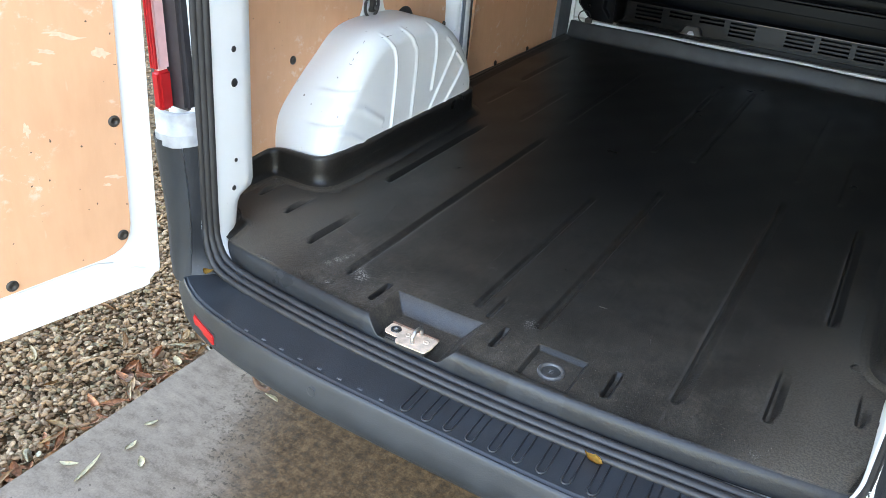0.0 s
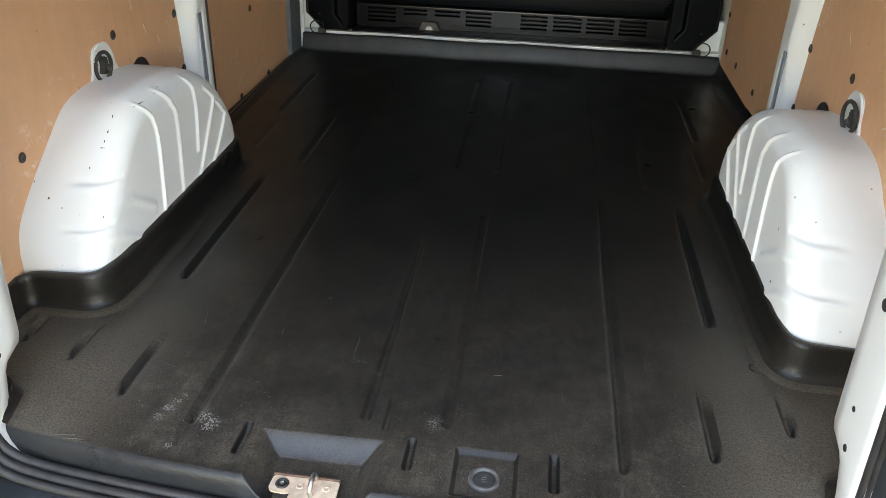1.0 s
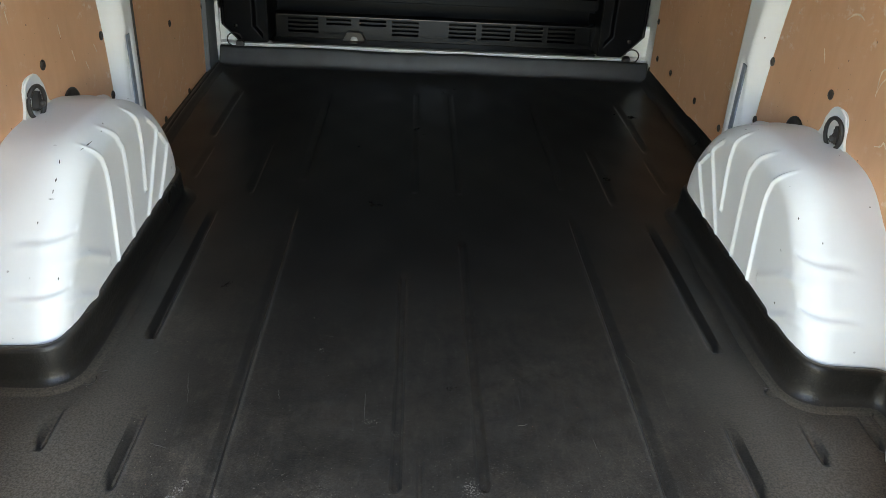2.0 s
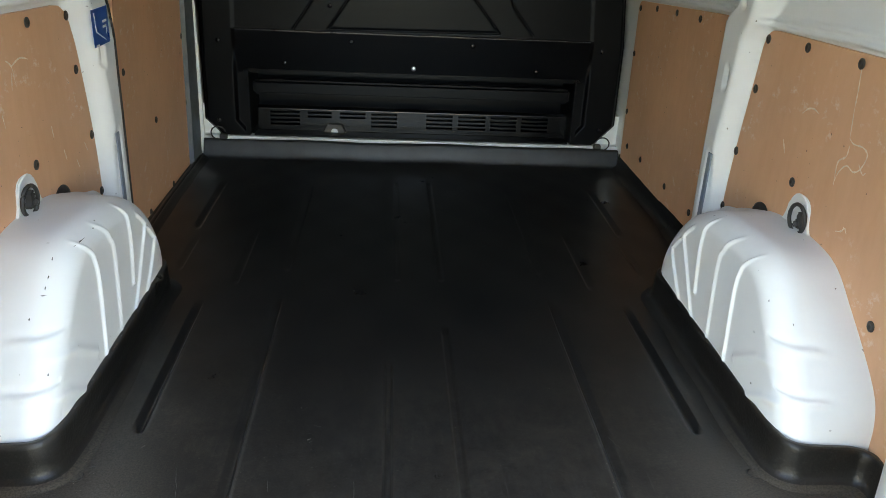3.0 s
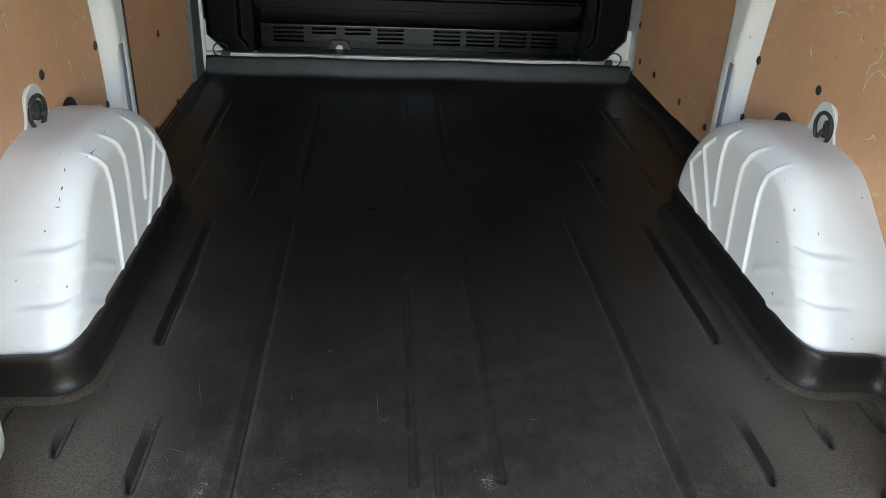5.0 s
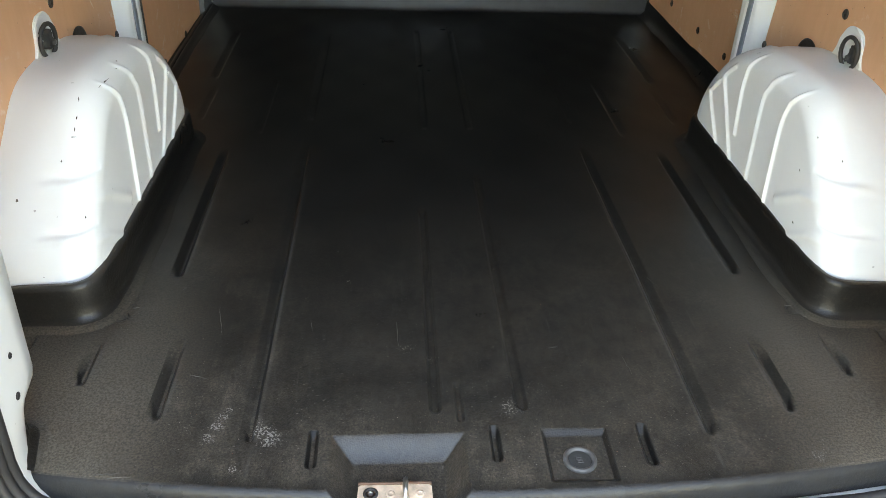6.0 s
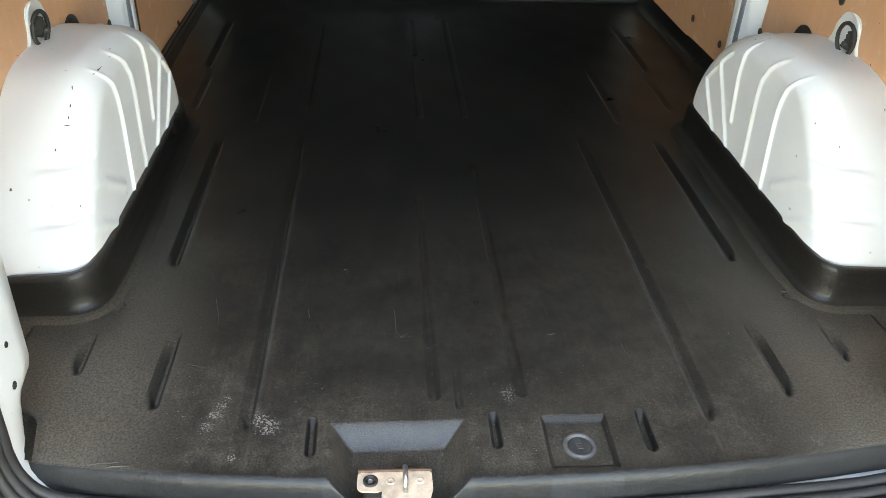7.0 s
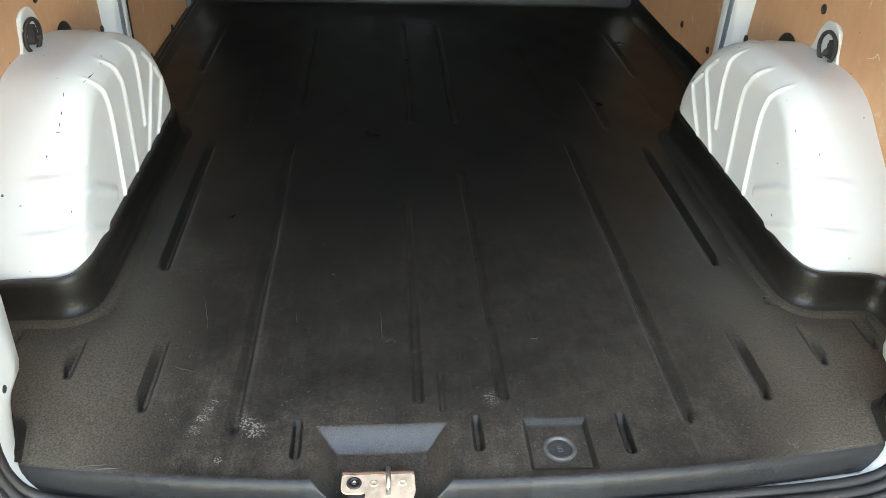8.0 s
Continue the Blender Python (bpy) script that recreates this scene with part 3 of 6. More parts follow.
def stone_shapes(rng, detail, count=10):
    """Flattish chipped stones: small balls cut by random planes."""
    bm = bmesh.new()
    bmesh.ops.create_icosphere(bm, subdivisions=detail, radius=1)
    V0 = np.array([v.co[:] for v in bm.verts])
    F0 = np.array([[v.index for v in f.verts] for f in bm.faces])
    bm.free()
    shapes = []
    for k in range(count):
        d = rng.normal(size=(7, 3))
        d /= np.linalg.norm(d, axis=1)[:, None]
        V = V0 * (1 + sum(0.14 * np.tanh(3.5 * (V0 @ w)) * rng.uniform(-1, 1) for w in d))[:, None]
        for w in d:
            V = V - np.maximum(0, V @ w - rng.uniform(0.55, 0.9))[:, None] * w
        shapes.append(V)
    return shapes, F0


def build_gravel():
    rng = np.random.default_rng(5)
    Vs, Fs, base = [], [], 0
    beds = [(2, 11500, (-1.033, 1.35, 1.2), (-0.55, 1.45), (0.0055, 0.0125), (-0.030, -0.016)), (1, 17000, (-1.033, 1.45, 1.1), (-0.55, 1.5), (0.005, 0.0115), (-0.046, -0.030)), (1, 17000, (-2.38, 2.6, 1.0), (-0.6, 3.4), (0.007, 0.014), (-0.046, -0.022))]
    for detail, n, (x0, span, lean), (y0, y1), (small, large), (z0, z1) in beds:
        shapes, F0 = stone_shapes(rng, detail)
        for k in range(n):
            size = rng.uniform(small, large) * np.array([1, rng.uniform(0.55, 0.95), rng.uniform(0.35, 0.6)])
            e = Euler(rng.uniform(-0.45, 0.45, 2).tolist() + [rng.uniform(0, 6.3)]).to_matrix()
            v = (shapes[k % 10] * size) @ np.array(e).T + (x0 - rng.random() ** lean * span, rng.uniform(y0, y1), rng.uniform(z0, z1))
            Vs.append(v)
            Fs.append(F0 + base)
            base += len(v)
    me = bpy.data.meshes.new("gravel")
    me.from_pydata(np.concatenate(Vs).tolist(), [], np.concatenate(Fs).tolist())
    me.update()
    tagged(mesh_ob("gravel", me, GRAVEL, smooth=False), "brown and grey pebble gravel with leaf litter", "gravel", kind="stuff")


def leaf_data(length, width, seed, mat=None):
    rng = random.Random(seed)
    bm, n = bmesh.new(), 9
    rows = []
    bend, twist = rng.uniform(0.1, 0.35), rng.uniform(-0.4, 0.4)
    for i in range(n):
        t = i / (n - 1)
        w = width * math.sin(math.pi * min(1, t * 0.92 + 0.04)) ** 0.8 * (1.15 - 0.4 * t)
        z = length * bend * (t - 0.5) ** 2
        y = length * (t - 0.5)
        x0 = length * 0.12 * math.sin(t * 2.5 + seed)
        rows.append([bm.verts.new((x0 + u * w, y, z + abs(u) * w * 0.35 + u * twist * w * t)) for u in (-1, -0.5, 0, 0.5, 1)])
    for a, b in zip(rows, rows[1:]):
        for k in range(4):
            bm.faces.new((a[k], a[k + 1], b[k + 1], b[k]))
    bmesh.ops.solidify(bm, geom=bm.faces[:], thickness=0.0006)
    me = bpy.data.meshes.new("fallen_leaf")
    bm.to_mesh(me)
    bm.free()
    me.materials.append(mat or LEAF)
    me.polygons.foreach_set("use_smooth", [True] * len(me.polygons))
    return me


def build_leaves():
    rng = random.Random(11)
    kinds = [leaf_data(0.07, 0.009, 1), leaf_data(0.055, 0.013, 2), leaf_data(0.085, 0.008, 3), leaf_data(0.045, 0.012, 4)]
    spots = [(rng.uniform(-2.0, -1.06), rng.uniform(-0.5, 1.4), -0.012, None) for _ in range(64)]
    spots += [(rng.gauss(-1.06, 0.03), rng.uniform(-0.35, 0.45), -0.008, None) for _ in range(34)]
    kinds += [leaf_data(0.030, 0.008, 12, RUSTLEAF), leaf_data(0.038, 0.006, 13, RUSTLEAF), leaf_data(0.026, 0.009, 14)]
    spots += [(-1.035 - abs(rng.gauss(0, 0.035)), rng.uniform(-0.45, 0.5), -0.010, 1) for _ in range(46)]
    for x, y, z, a in spots:
        ob = new("fallen_leaf", rng.choice(kinds[4:] if a else kinds[:4]))
        ob.matrix_world = pose(x, y, z, rng.uniform(-12, 12), rng.uniform(-12, 12), rng.uniform(0, 360))
        tagged(ob, "dry brown fallen leaf lying on gravel", "leaf", "fallen leaves")
    pale = [leaf_data(0.095, 0.0075, 5, PALELEAF), leaf_data(0.036, 0.010, 6, PALELEAF), leaf_data(0.050, 0.007, 7, PALELEAF)]
    for x, y, k, a in ((-0.900, -0.155, 0, 25), (-0.955, -0.168, 2, -70), (-0.881, -0.04, 1, 10), (-0.814, -0.067, 1, 60), (-0.905, 0.049, 1, -20), (-0.713, 0.312, 2, 80)):
        ob = new("fallen_leaf", pale[k])
        ob.matrix_world = pose(x, y, 0.003, 4, -5, a)
        tagged(ob, "pale yellow fallen leaf lying on concrete slab", "leaf", "fallen leaves")
    rust = [leaf_data(0.075, 0.011, 8, RUSTLEAF), leaf_data(0.055, 0.014, 9, RUSTLEAF)]
    for x, y, k, a in ((-1.126, 0.192, 0, 35), (-1.092, 0.183, 1, 100), (-1.149, 0.191, 1, -20), (-1.106, 0.018, 0, 60), (-1.063, 0.049, 0, 140), (-1.127, 0.141, 0, 75), (-1.143, 0.282, 1, 10), (-1.06, -0.12, 0, 20), (-1.05, -0.25, 1, 60), (-1.08, -0.31, 0, 110)):
        ob = new("fallen_leaf", rust[k])
        ob.matrix_world = pose(x, y, -0.008, 8, 6, a)
        tagged(ob, "rust-orange fallen leaf at the slab's edge", "leaf", "fallen leaves")
    gold = leaf_data(0.042, 0.012, 4, GOLDLEAF)
    for x, y, z, a in ((-0.674, 0.096, 0.552, 20), (0.288, 0.050, 0.551, 70)):
        ob = new("fallen_leaf", gold)
        ob.matrix_world = pose(x, y, z, 0, 0, a)
        tagged(ob, "golden yellow fallen leaf on the dark bumper", "leaf", "fallen leaves")


build_ground()
build_gravel()
build_leaves()

# ---- van shell ----
OPEN_L = [(0.35, 1.272, 1.486, 1.88), (1.50, 1.905, 1.470, 1.88), (1.965, 2.36, 1.454, 1.88)]
OPEN_R = [(0.30, 0.855, 1.518, 1.88), (0.975, 1.262, 1.506, 1.88), (1.45, 1.868, 1.484, 1.88), (1.93, 2.385, 1.464, 1.88)]


def wall_depth(Y, Z, side, holes=True):
    """Distance of the inner skin of a side wall from the van's middle line."""
    front = 0.875 + (0.042 if side > 0 else 0.030) * sstep(1.48, 1.60, Y)
    top = np.interp(Y, [0.22, 0.90, 1.318, 1.40, 1.60, 2.56], [1.385, 1.372, 1.352, 1.36, 1.352, 1.297])
    low = front - 0.016 * np.exp(-((Z - top - 0.016) / 0.006) ** 2) - 0.010 * np.exp(-((Z - top - 0.036) / 0.006) ** 2)
    up = 0.892 - 0.10 * (np.clip(Z - 1.47, 0, None) / 0.5) ** 1.6
    X = low + (up - low) * sstep(1.40, 1.47, Z)
    for y0, y1, z0, z1 in (OPEN_R if side > 0 else OPEN_L) if holes else ():
        X = X + 0.022 * sstep(0.006, -0.010, rrect(Y, Z, y0, y1, z0, z1, 0.07))
    for yb in ((1.928, 1.948) if side < 0 else (1.885, 1.908, 0.888, 0.948)):
        X = X - 0.007 * np.exp(-((Y - yb) / 0.006) ** 2) * sstep(1.49, 1.53, Z)
    # the pillar between the two lining panels
    if side > 0:
        rear = np.interp(Z, [0.6, 0.854, 0.977, 1.099, 1.213, 1.327, 1.364, 1.45, 1.60, 1.99], [1.39, 1.382, 1.371, 1.355, 1.335, 1.326, 1.30, 1.27, 1.27, 1.27])
        fore = np.interp(Z, [0.6, 0.85, 1.2, 1.355, 1.38, 1.405, 1.455, 1.507, 1.77, 1.99], [1.495, 1.50, 1.504, 1.505, 1.485, 1.447, 1.412, 1.415, 1.50, 1.57])
    else:
        rear = np.interp(Z, [0.6, 0.84, 0.964, 1.086, 1.22, 1.293, 1.336, 1.45, 1.60, 1.99], [1.417, 1.413, 1.407, 1.39, 1.362, 1.352, 1.325, 1.28, 1.28, 1.28])
        fore = np.interp(Z, [0.6, 1.0, 1.25, 1.33, 1.378, 1.426, 1.445, 1.49, 1.557, 1.693, 1.99], [1.528, 1.532, 1.534, 1.513, 1.478, 1.436, 1.418, 1.402, 1.410, 1.462, 1.56])
    bulge = sstep(0.0, 0.06, Y - rear) * sstep(0.0, 0.016, fore - Y)
    target = np.minimum(X, np.interp(Z, [0.6, 1.40, 1.5, 1.7, 1.99], [0.822, 0.822, 0.815, 0.80, 0.74]))
    X = X + (target - X) * bulge
    # pressed slot and dimple in the pillar
    sy = 0.034 if side < 0 else 0.0
    X = X + 0.006 * sstep(0.004, -0.003, rrect(Y, Z, 1.422 + sy, 1.453 + sy, 0.76, 1.008, 0.012))
    X = X + 0.010 * sstep(0.004, -0.003, rrect(Y, Z, 1.411 + sy * 0.2, 1.438 + sy * 0.2, 1.186, 1.246, 0.009))
    X = X + 0.008 * sstep(0.004, -0.003, rrect(Y, Z, 1.378, 1.402, 1.40, 1.455, 0.009))
    X = X + 0.006 * sstep(0.004, -0.003, rrect(Y, Z, 1.366, 1.380, 1.53, 1.62, 0.006))
    return X


def build_walls():
    ys, zs = np.linspace(0.255, 2.91, 480), np.concatenate([np.linspace(0.5, 1.34, 100), np.linspace(1.346, 1.99, 120)])
    Y, Z = np.meshgrid(ys, zs, indexing="ij")
    for side, name in ((-1, "wall_left"), (1, "wall_right")):
        X = wall_depth(Y, Z, side)
        wall = tagged(grid(name, np.stack([side * X, Y, Z], -1), PAINT), "white painted pressed steel van side with pillar", "wall", kind="structure")
        part("outer_skin", box_bm(*sorted((side * 0.945, side * 0.965)), 0.30, 2.95, 0.45, 2.02, 0.004), PAINT, wall)
        for y0, y1, z0, z1 in (OPEN_R if side > 0 else OPEN_L):
            line = rrect_line(y0 + 0.008, y1 - 0.007, z0 + 0.008, z1, 0.080, 12)
            pts = []
            for y, z in line:
                pts.append((side * (float(wall_depth(np.array(y), np.array(z), side, False)) + 0.0185), y, z))
            part("seal_bead", tube_bm(pts, 0.0027, 6, True), RUBBER, wall, "dark rubber seal bead")
    part_ob = part("ceiling", box_bm(-0.965, 0.965, 0.06, 2.95, 1.985, 2.03, 0.004), PAINT)
    tagged(part_ob, "white painted steel van roof", "ceiling", kind="structure")
    tagged(part("floor", slab_bm([(-0.70, 0.128), (0.70, 0.128), (0.70, 0.33), (0.944, 0.33), (0.944, 2.95), (-0.944, 2.95), (-0.944, 0.33), (-0.70, 0.33)], lambda u, v, d: Vector((u, v, 0.548 - d)), 0.078, 0.004), PAINT), "white steel load floor under the liner", "floor", kind="structure")
    cab = part("wall_front", box_bm(-0.945, 0.945, 2.90, 2.94, 0.47, 1.99, 0.004), JAMB)
    tagged(cab, "dark closing wall behind the bulkhead", "wall", kind="structure")
    part("cross_member", box_bm(-0.93, 0.93, 2.635, 2.70, 0.545, 0.672, 0.004), PAINT, cab, "white steel cross member")
    part("corner_plate", box_bm(-0.93, -0.70, 2.672, 2.70, 0.674, 0.80, 0.004), PAINT, cab, "white steel corner plate")
    part("corner_plate", box_bm(0.73, 0.93, 2.672, 2.70, 0.674, 0.80, 0.004), PAINT, cab, "white steel corner plate")


def post_rear(z):
    """Half width of the opening at the pillar's rear edge, sweeping in at the foot."""
    return 0.676 - 0.040 * (z - 0.8) - 0.045 * max(0.0, (0.655 - z) / 0.10) ** 2.2


def post_fore(z):
    return 0.679 - 0.036 * (z - 0.8) + 0.02 * max(0.0, (0.72 - z) / 0.15)


def build_posts():
    zs = np.linspace(0.552, 1.99, 90)
    for side, name in ((-1, "pillar_left"), (1, "pillar_right")):
        P = np.zeros((len(zs), 12, 3))
        for i, z in enumerate(zs):
            a, b = post_rear(z), post_fore(z)
            yr = 0.142 - 0.008 * max(0.0, (0.655 - z) / 0.10)
            yf = 0.261 - 0.046 * float(sstep(0.72, 0.69, z))
            prof = [(0.88, 0.26), (b + 0.06, yf + 0.004), (b + 0.010, yf), (b, yf - 0.008), (b * 0.7 + a * 0.3, yf * 0.7 + yr * 0.3), (b * 0.35 + a * 0.65, yf * 0.35 + yr * 0.65), (a + 0.003, yr + 0.006), (a + 0.004, yr - 0.003), (a + 0.012, yr - 0.012), (0.70, 0.104), (0.80, 0.13), (0.94, 0.30)]
            for j, (x, y) in enumerate(prof):
                P[i, j] = (side * x, y, z)
        ob = tagged(grid(name, P, PAINT), "white painted rear door pillar with punched holes", "pillar", kind="structure")
        for y, z, r in ((0.202, 0.973, 0.0085), (0.203, 1.046, 0.006), (0.199, 0.793, 0.0042), (0.190, 0.726, 0.0055), (0.195, 1.35, 0.008)):
            f = (y - 0.142) / 0.119
            m = facing((side * (post_rear(z) * (1 - f) + post_fore(z) * f - 0.0005), y, z), (-side, 0.03, 0))
            part("punched_hole", lathe_bm([(r * 1.15, 0.0), (r * 1.05, 0.0012), (r * 0.9, 0.0002), (r * 0.1, 0.0001)], m, 14), RUBBER, ob, "dark punched hole", True)
    tagged(part("trim", box_bm(-0.95, 0.95, 0.06, 0.25, 1.93, 1.99, 0.02, 4), PAINT), "white rear door header rail", "header", kind="structure")


build_walls()
build_posts()


# ---- floor liner ----
def sill_y(x):
    return 0.096 + 0.115 * x * x


GROOVES = [(0.376, 0.212, 1.29, 0.0118, 0.0062), (0.382, 0.145, 0.205, 0.012, 0.0035), (0.584, 0.668, 1.26, 0.0122, 0.0095), (0.531, 0.263, 0.478, 0.0122, 0.0092), (0.676, 0.347, 0.478, 0.0115, 0.0085), (0.796, 0.385, 0.505, 0.0115, 0.008),
           (0.710, 1.77, 2.27, 0.014, 0.0028), (0.692, 1.45, 1.72, 0.013, 0.0018), (0.515, 1.36, 1.80, 0.014, 0.0018), (0.38, 1.45, 2.25, 0.014, 0.0015)]
PEGS = [(-0.272, 0.158, 0.252, 0.0095, 0.011), (0.016, 0.164, 0.255, 0.0095, 0.011), (0.258, 0.151, 0.255, 0.0105, 0.012), (-0.036, 0.25, 0.36, 0.008, 0.004), (-0.076, 0.27, 0.95, 0.012, 0.006), (0.068, 0.272, 1.12, 0.013, 0.005), (-0.053, 1.4, 2.3, 0.012, 0.0022), (0.075, 1.4, 2.3, 0.012, 0.0022)]


def liner_height(X, Y):
    H = np.zeros_like(X)
    for x, y0, y1, w, d in GROOVES:
        # steep wall on the inner side, long slope on the outer
        u = (np.abs(X) - x) / w
        end = sstep(0, 0.10, y1 - Y) * np.clip((Y - y0) / w / (1.3 + 2.4 * np.clip(u + 0.2, 0, 1)), 0, 1)
        H = np.minimum(H, -d * np.clip((u + 1.05) / 0.5, 0, 1) * (1 - np.clip((u + 0.10) / 1.25, 0, 1)) * end)
        H = H + 0.0014 * np.exp(-((u + 1.2) * w / 0.004) ** 2) * end
    for x, y0, y1, w, d in PEGS:
        q = np.hypot(X - x, np.maximum(0, y0 + w - Y)) / w
        H = np.minimum(H, -d * sstep(1.0, 0.3, q) * sstep(0, 0.035, y1 - Y))
        if d > 0.009:
            H = H + 0.005 * np.exp(-((X - x) / 0.009) ** 2 - ((Y - y1 + 0.004) / 0.014) ** 2)
    # recess for the striker
    t = np.minimum(np.minimum((X + 0.245) / 0.036, (-0.030 - X) / 0.036), (0.227 - Y) / 0.032)
    H = np.minimum(H, -0.034 * (0.55 * np.clip(t, 0, 1) + 0.45 * sstep(0, 1, t)))
    # shallow square well with the plug
    t = np.minimum(np.minimum((X - 0.092) / 0.006, (0.198 - X) / 0.006), np.minimum((0.232 - Y) / 0.011, (Y - 0.124) / 0.008))
    H = np.minimum(H, -0.008 * np.clip(t, 0, 1))
    # the tray swells up towards the foot of each pillar
    H = H + 0.026 * sstep(0.605, 0.70, np.abs(X)) * sstep(0.125, 0.19, Y) * sstep(0.272, 0.236, Y)
    # small bolt dimples
    for x, y in ((-0.654, 0.537), (0.649, 0.545)):
        H = np.minimum(H, -0.010 * sstep(0.014, 0.006, np.hypot(X - x, Y - y)))
        H = H + 0.0008 * np.exp(-((np.hypot(X - x - 0.006, Y - y - 0.008) - 0.018) / 0.005) ** 2)
    return H



def skirt_path(side):
    """The plan of the upturned edge along one side: x, y, height."""
    wall = 0.855
    front, low = (0.905, 0.060) if side > 0 else (0.862, 0.006)
    raw = [(0.690, 0.155, 0.010), (0.702, 0.205, 0.026), (0.710, 0.238, 0.034), (0.80, 0.268, 0.04), (wall, 0.335, 0.06), (wall, 0.518, 0.075), (0.686, 0.518, 0.082), (0.678, 0.64, 0.082), (0.677, 1.32, 0.085), (0.72, 1.37, 0.08), (wall - 0.01, 1.42, 0.065), (front - 0.012, 1.60, low), (front, 2.0, low), (front, 2.56, low + 0.004)]
    rad = [0, 0.02, 0.015, 0.02, 0.012, 0.045, 0.055, 0, 0.03, 0.03, 0.03, 0.03, 0, 0]
    out = []
    for i, (x, y, h) in enumerate(raw):
        p = Vector((side * x, y, h))
        if rad[i] == 0:
            out.append(p)
            continue
        a, b = (Vector((side * raw[k][0], raw[k][1], raw[k][2])) for k in (i - 1, i + 1))
        s, e = p + (a - p).normalized() * rad[i], p + (b - p).normalized() * rad[i]
        for t in np.linspace(0, 1, 9):
            out.append(s * (1 - t) ** 2 + p * 2 * t * (1 - t) + e * t ** 2)
    return out


SKIRT = [(0.046, -0.006), (0.034, -0.0016), (0.024, 0.0006), (0.016, 0.0035), (0.009, 0.0085), (0.0045, 0.017), (0.003, 0.038), (0.001, -2), (-0.001, -1.2), (-0.005, -1.0), (-0.012, -1.0), (-0.014, -1.6)]


def build_liner():
    liner = thing("floor_liner", "black moulded plastic load floor liner, scuffed and dusty", "floor liner")
    xs = np.linspace(-0.90, 0.92, 980)
    v = np.concatenate([np.linspace(0, 1, 14)[:-1] ** 2 * 0.018, 0.018 + np.linspace(0, 1, 230)[:-1] * 0.594, 0.612 + np.linspace(0, 1, 190) * 1.95])
    X, V = np.meshgrid(xs, v, indexing="ij")
    edge = sill_y(np.clip(X, -0.7, 0.7))
    Y = edge - 0.001 + V
    H = liner_height(X, Y)
    t = np.clip((V - 0.0) / 0.017, 0, 1)
    roll = -0.046 * (1 - np.sqrt(np.clip(1 - (1 - t) ** 2, 0, 1)))
    wob = 0.0012 * np.sin(X * 9 + 1) * np.sin(Y * 7) + 0.0006 * np.sin(X * 31) * np.sin(Y * 23 + 1)
    Z = FLOOR + np.minimum(H, roll) + wob * sstep(0.03, 0.1, V)
    out = (np.abs(X) > 0.715) & (Y < 0.155 + 1.1 * (np.abs(X) - 0.70))
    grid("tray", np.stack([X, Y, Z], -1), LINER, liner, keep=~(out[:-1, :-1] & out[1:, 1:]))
    for side in (-1, 1):
        path = skirt_path(side)
        P = np.zeros((len(path), len(SKIRT), 3))
        for i, p in enumerate(path):
            a, b = path[max(0, i - 1)], path[min(len(path) - 1, i + 1)]
            d = Vector((b.x - a.x, b.y - a.y, 0)).normalized()
            n = Vector((-d.y, d.x, 0)) * side
            for j, (o, h) in enumerate(SKIRT):
                z = h if h > -1 + 1e-6 else p.z + (h + 1) * 0.012
                z = min(z, p.z) if h > -0.9 else z
                P[i, j] = (p.x + n.x * o, p.y + n.y * o, FLOOR + z + 0.0015)
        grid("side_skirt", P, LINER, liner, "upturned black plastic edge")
    xs = np.linspace(-0.858, 0.908, 90)
    prof = [(2.535, 0.0015), (2.554, 0.0025), (2.560, 0.005), (2.565, 0.012), (2.571, 0.028), (2.585, 0.063), (2.589, 0.069), (2.596, 0.071), (2.612, 0.069)]
    P = np.array([[(x, y + 0.002 * math.sin(x * 6), FLOOR + h + 0.002 * math.sin(x * 11)) for y, h in prof] for x in xs])
    # the lip takes a paler grey than the tray
    grid("front_lip", P, LIP, liner, "upturned front lip, greyer than the tray")
    m = facing((0.145, 0.171, FLOOR - 0.0078), (0, 0, 1))
    plug = part("plug", lathe_bm([(0.0185, -0.001), (0.0185, 0.0020), (0.017, 0.0026), (0.010, 0.0020), (0.001, 0.0020)], m, 40), PLUG, liner, "round grey plastic plug", True)
    part("rim", lathe_bm([(0.0265, -0.001), (0.0265, 0.0040), (0.0245, 0.0062), (0.0215, 0.0062), (0.0190, 0.0044), (0.0185, 0.0005)], m, 40), PLUGRIM, plug, "paler raised rim", True)
    for dx, dy, w, h in ((-0.001, 0.005, 0.004, 0.001), (-0.004, 0.0025, 0.001, 0.003), (0.0, 0.0, 0.004, 0.001), (0.004, -0.0025, 0.001, 0.003), (0.0005, -0.005, 0.004, 0.001)):
        part("mark_bar", box_bm(0.145 + dx - w, 0.145 + dx + w, 0.171 + dy - h, 0.171 + dy + h, FLOOR - 0.0062, FLOOR - 0.0050, 0.0003, 1), PLUGRIM, plug)
    for x, y in ((-0.654, 0.537), (0.649, 0.545)):
        part("fixing_screw", lathe_bm([(0.0065, 0.0), (0.0065, 0.003), (0.005, 0.0042), (0.003, 0.0042), (0.0025, 0.0028)], facing((x, y, FLOOR - 0.0105), (0, 0, 1)), 12), SCREW, liner, "dark sunken fixing screw", True)
    rnd = random.Random(31)
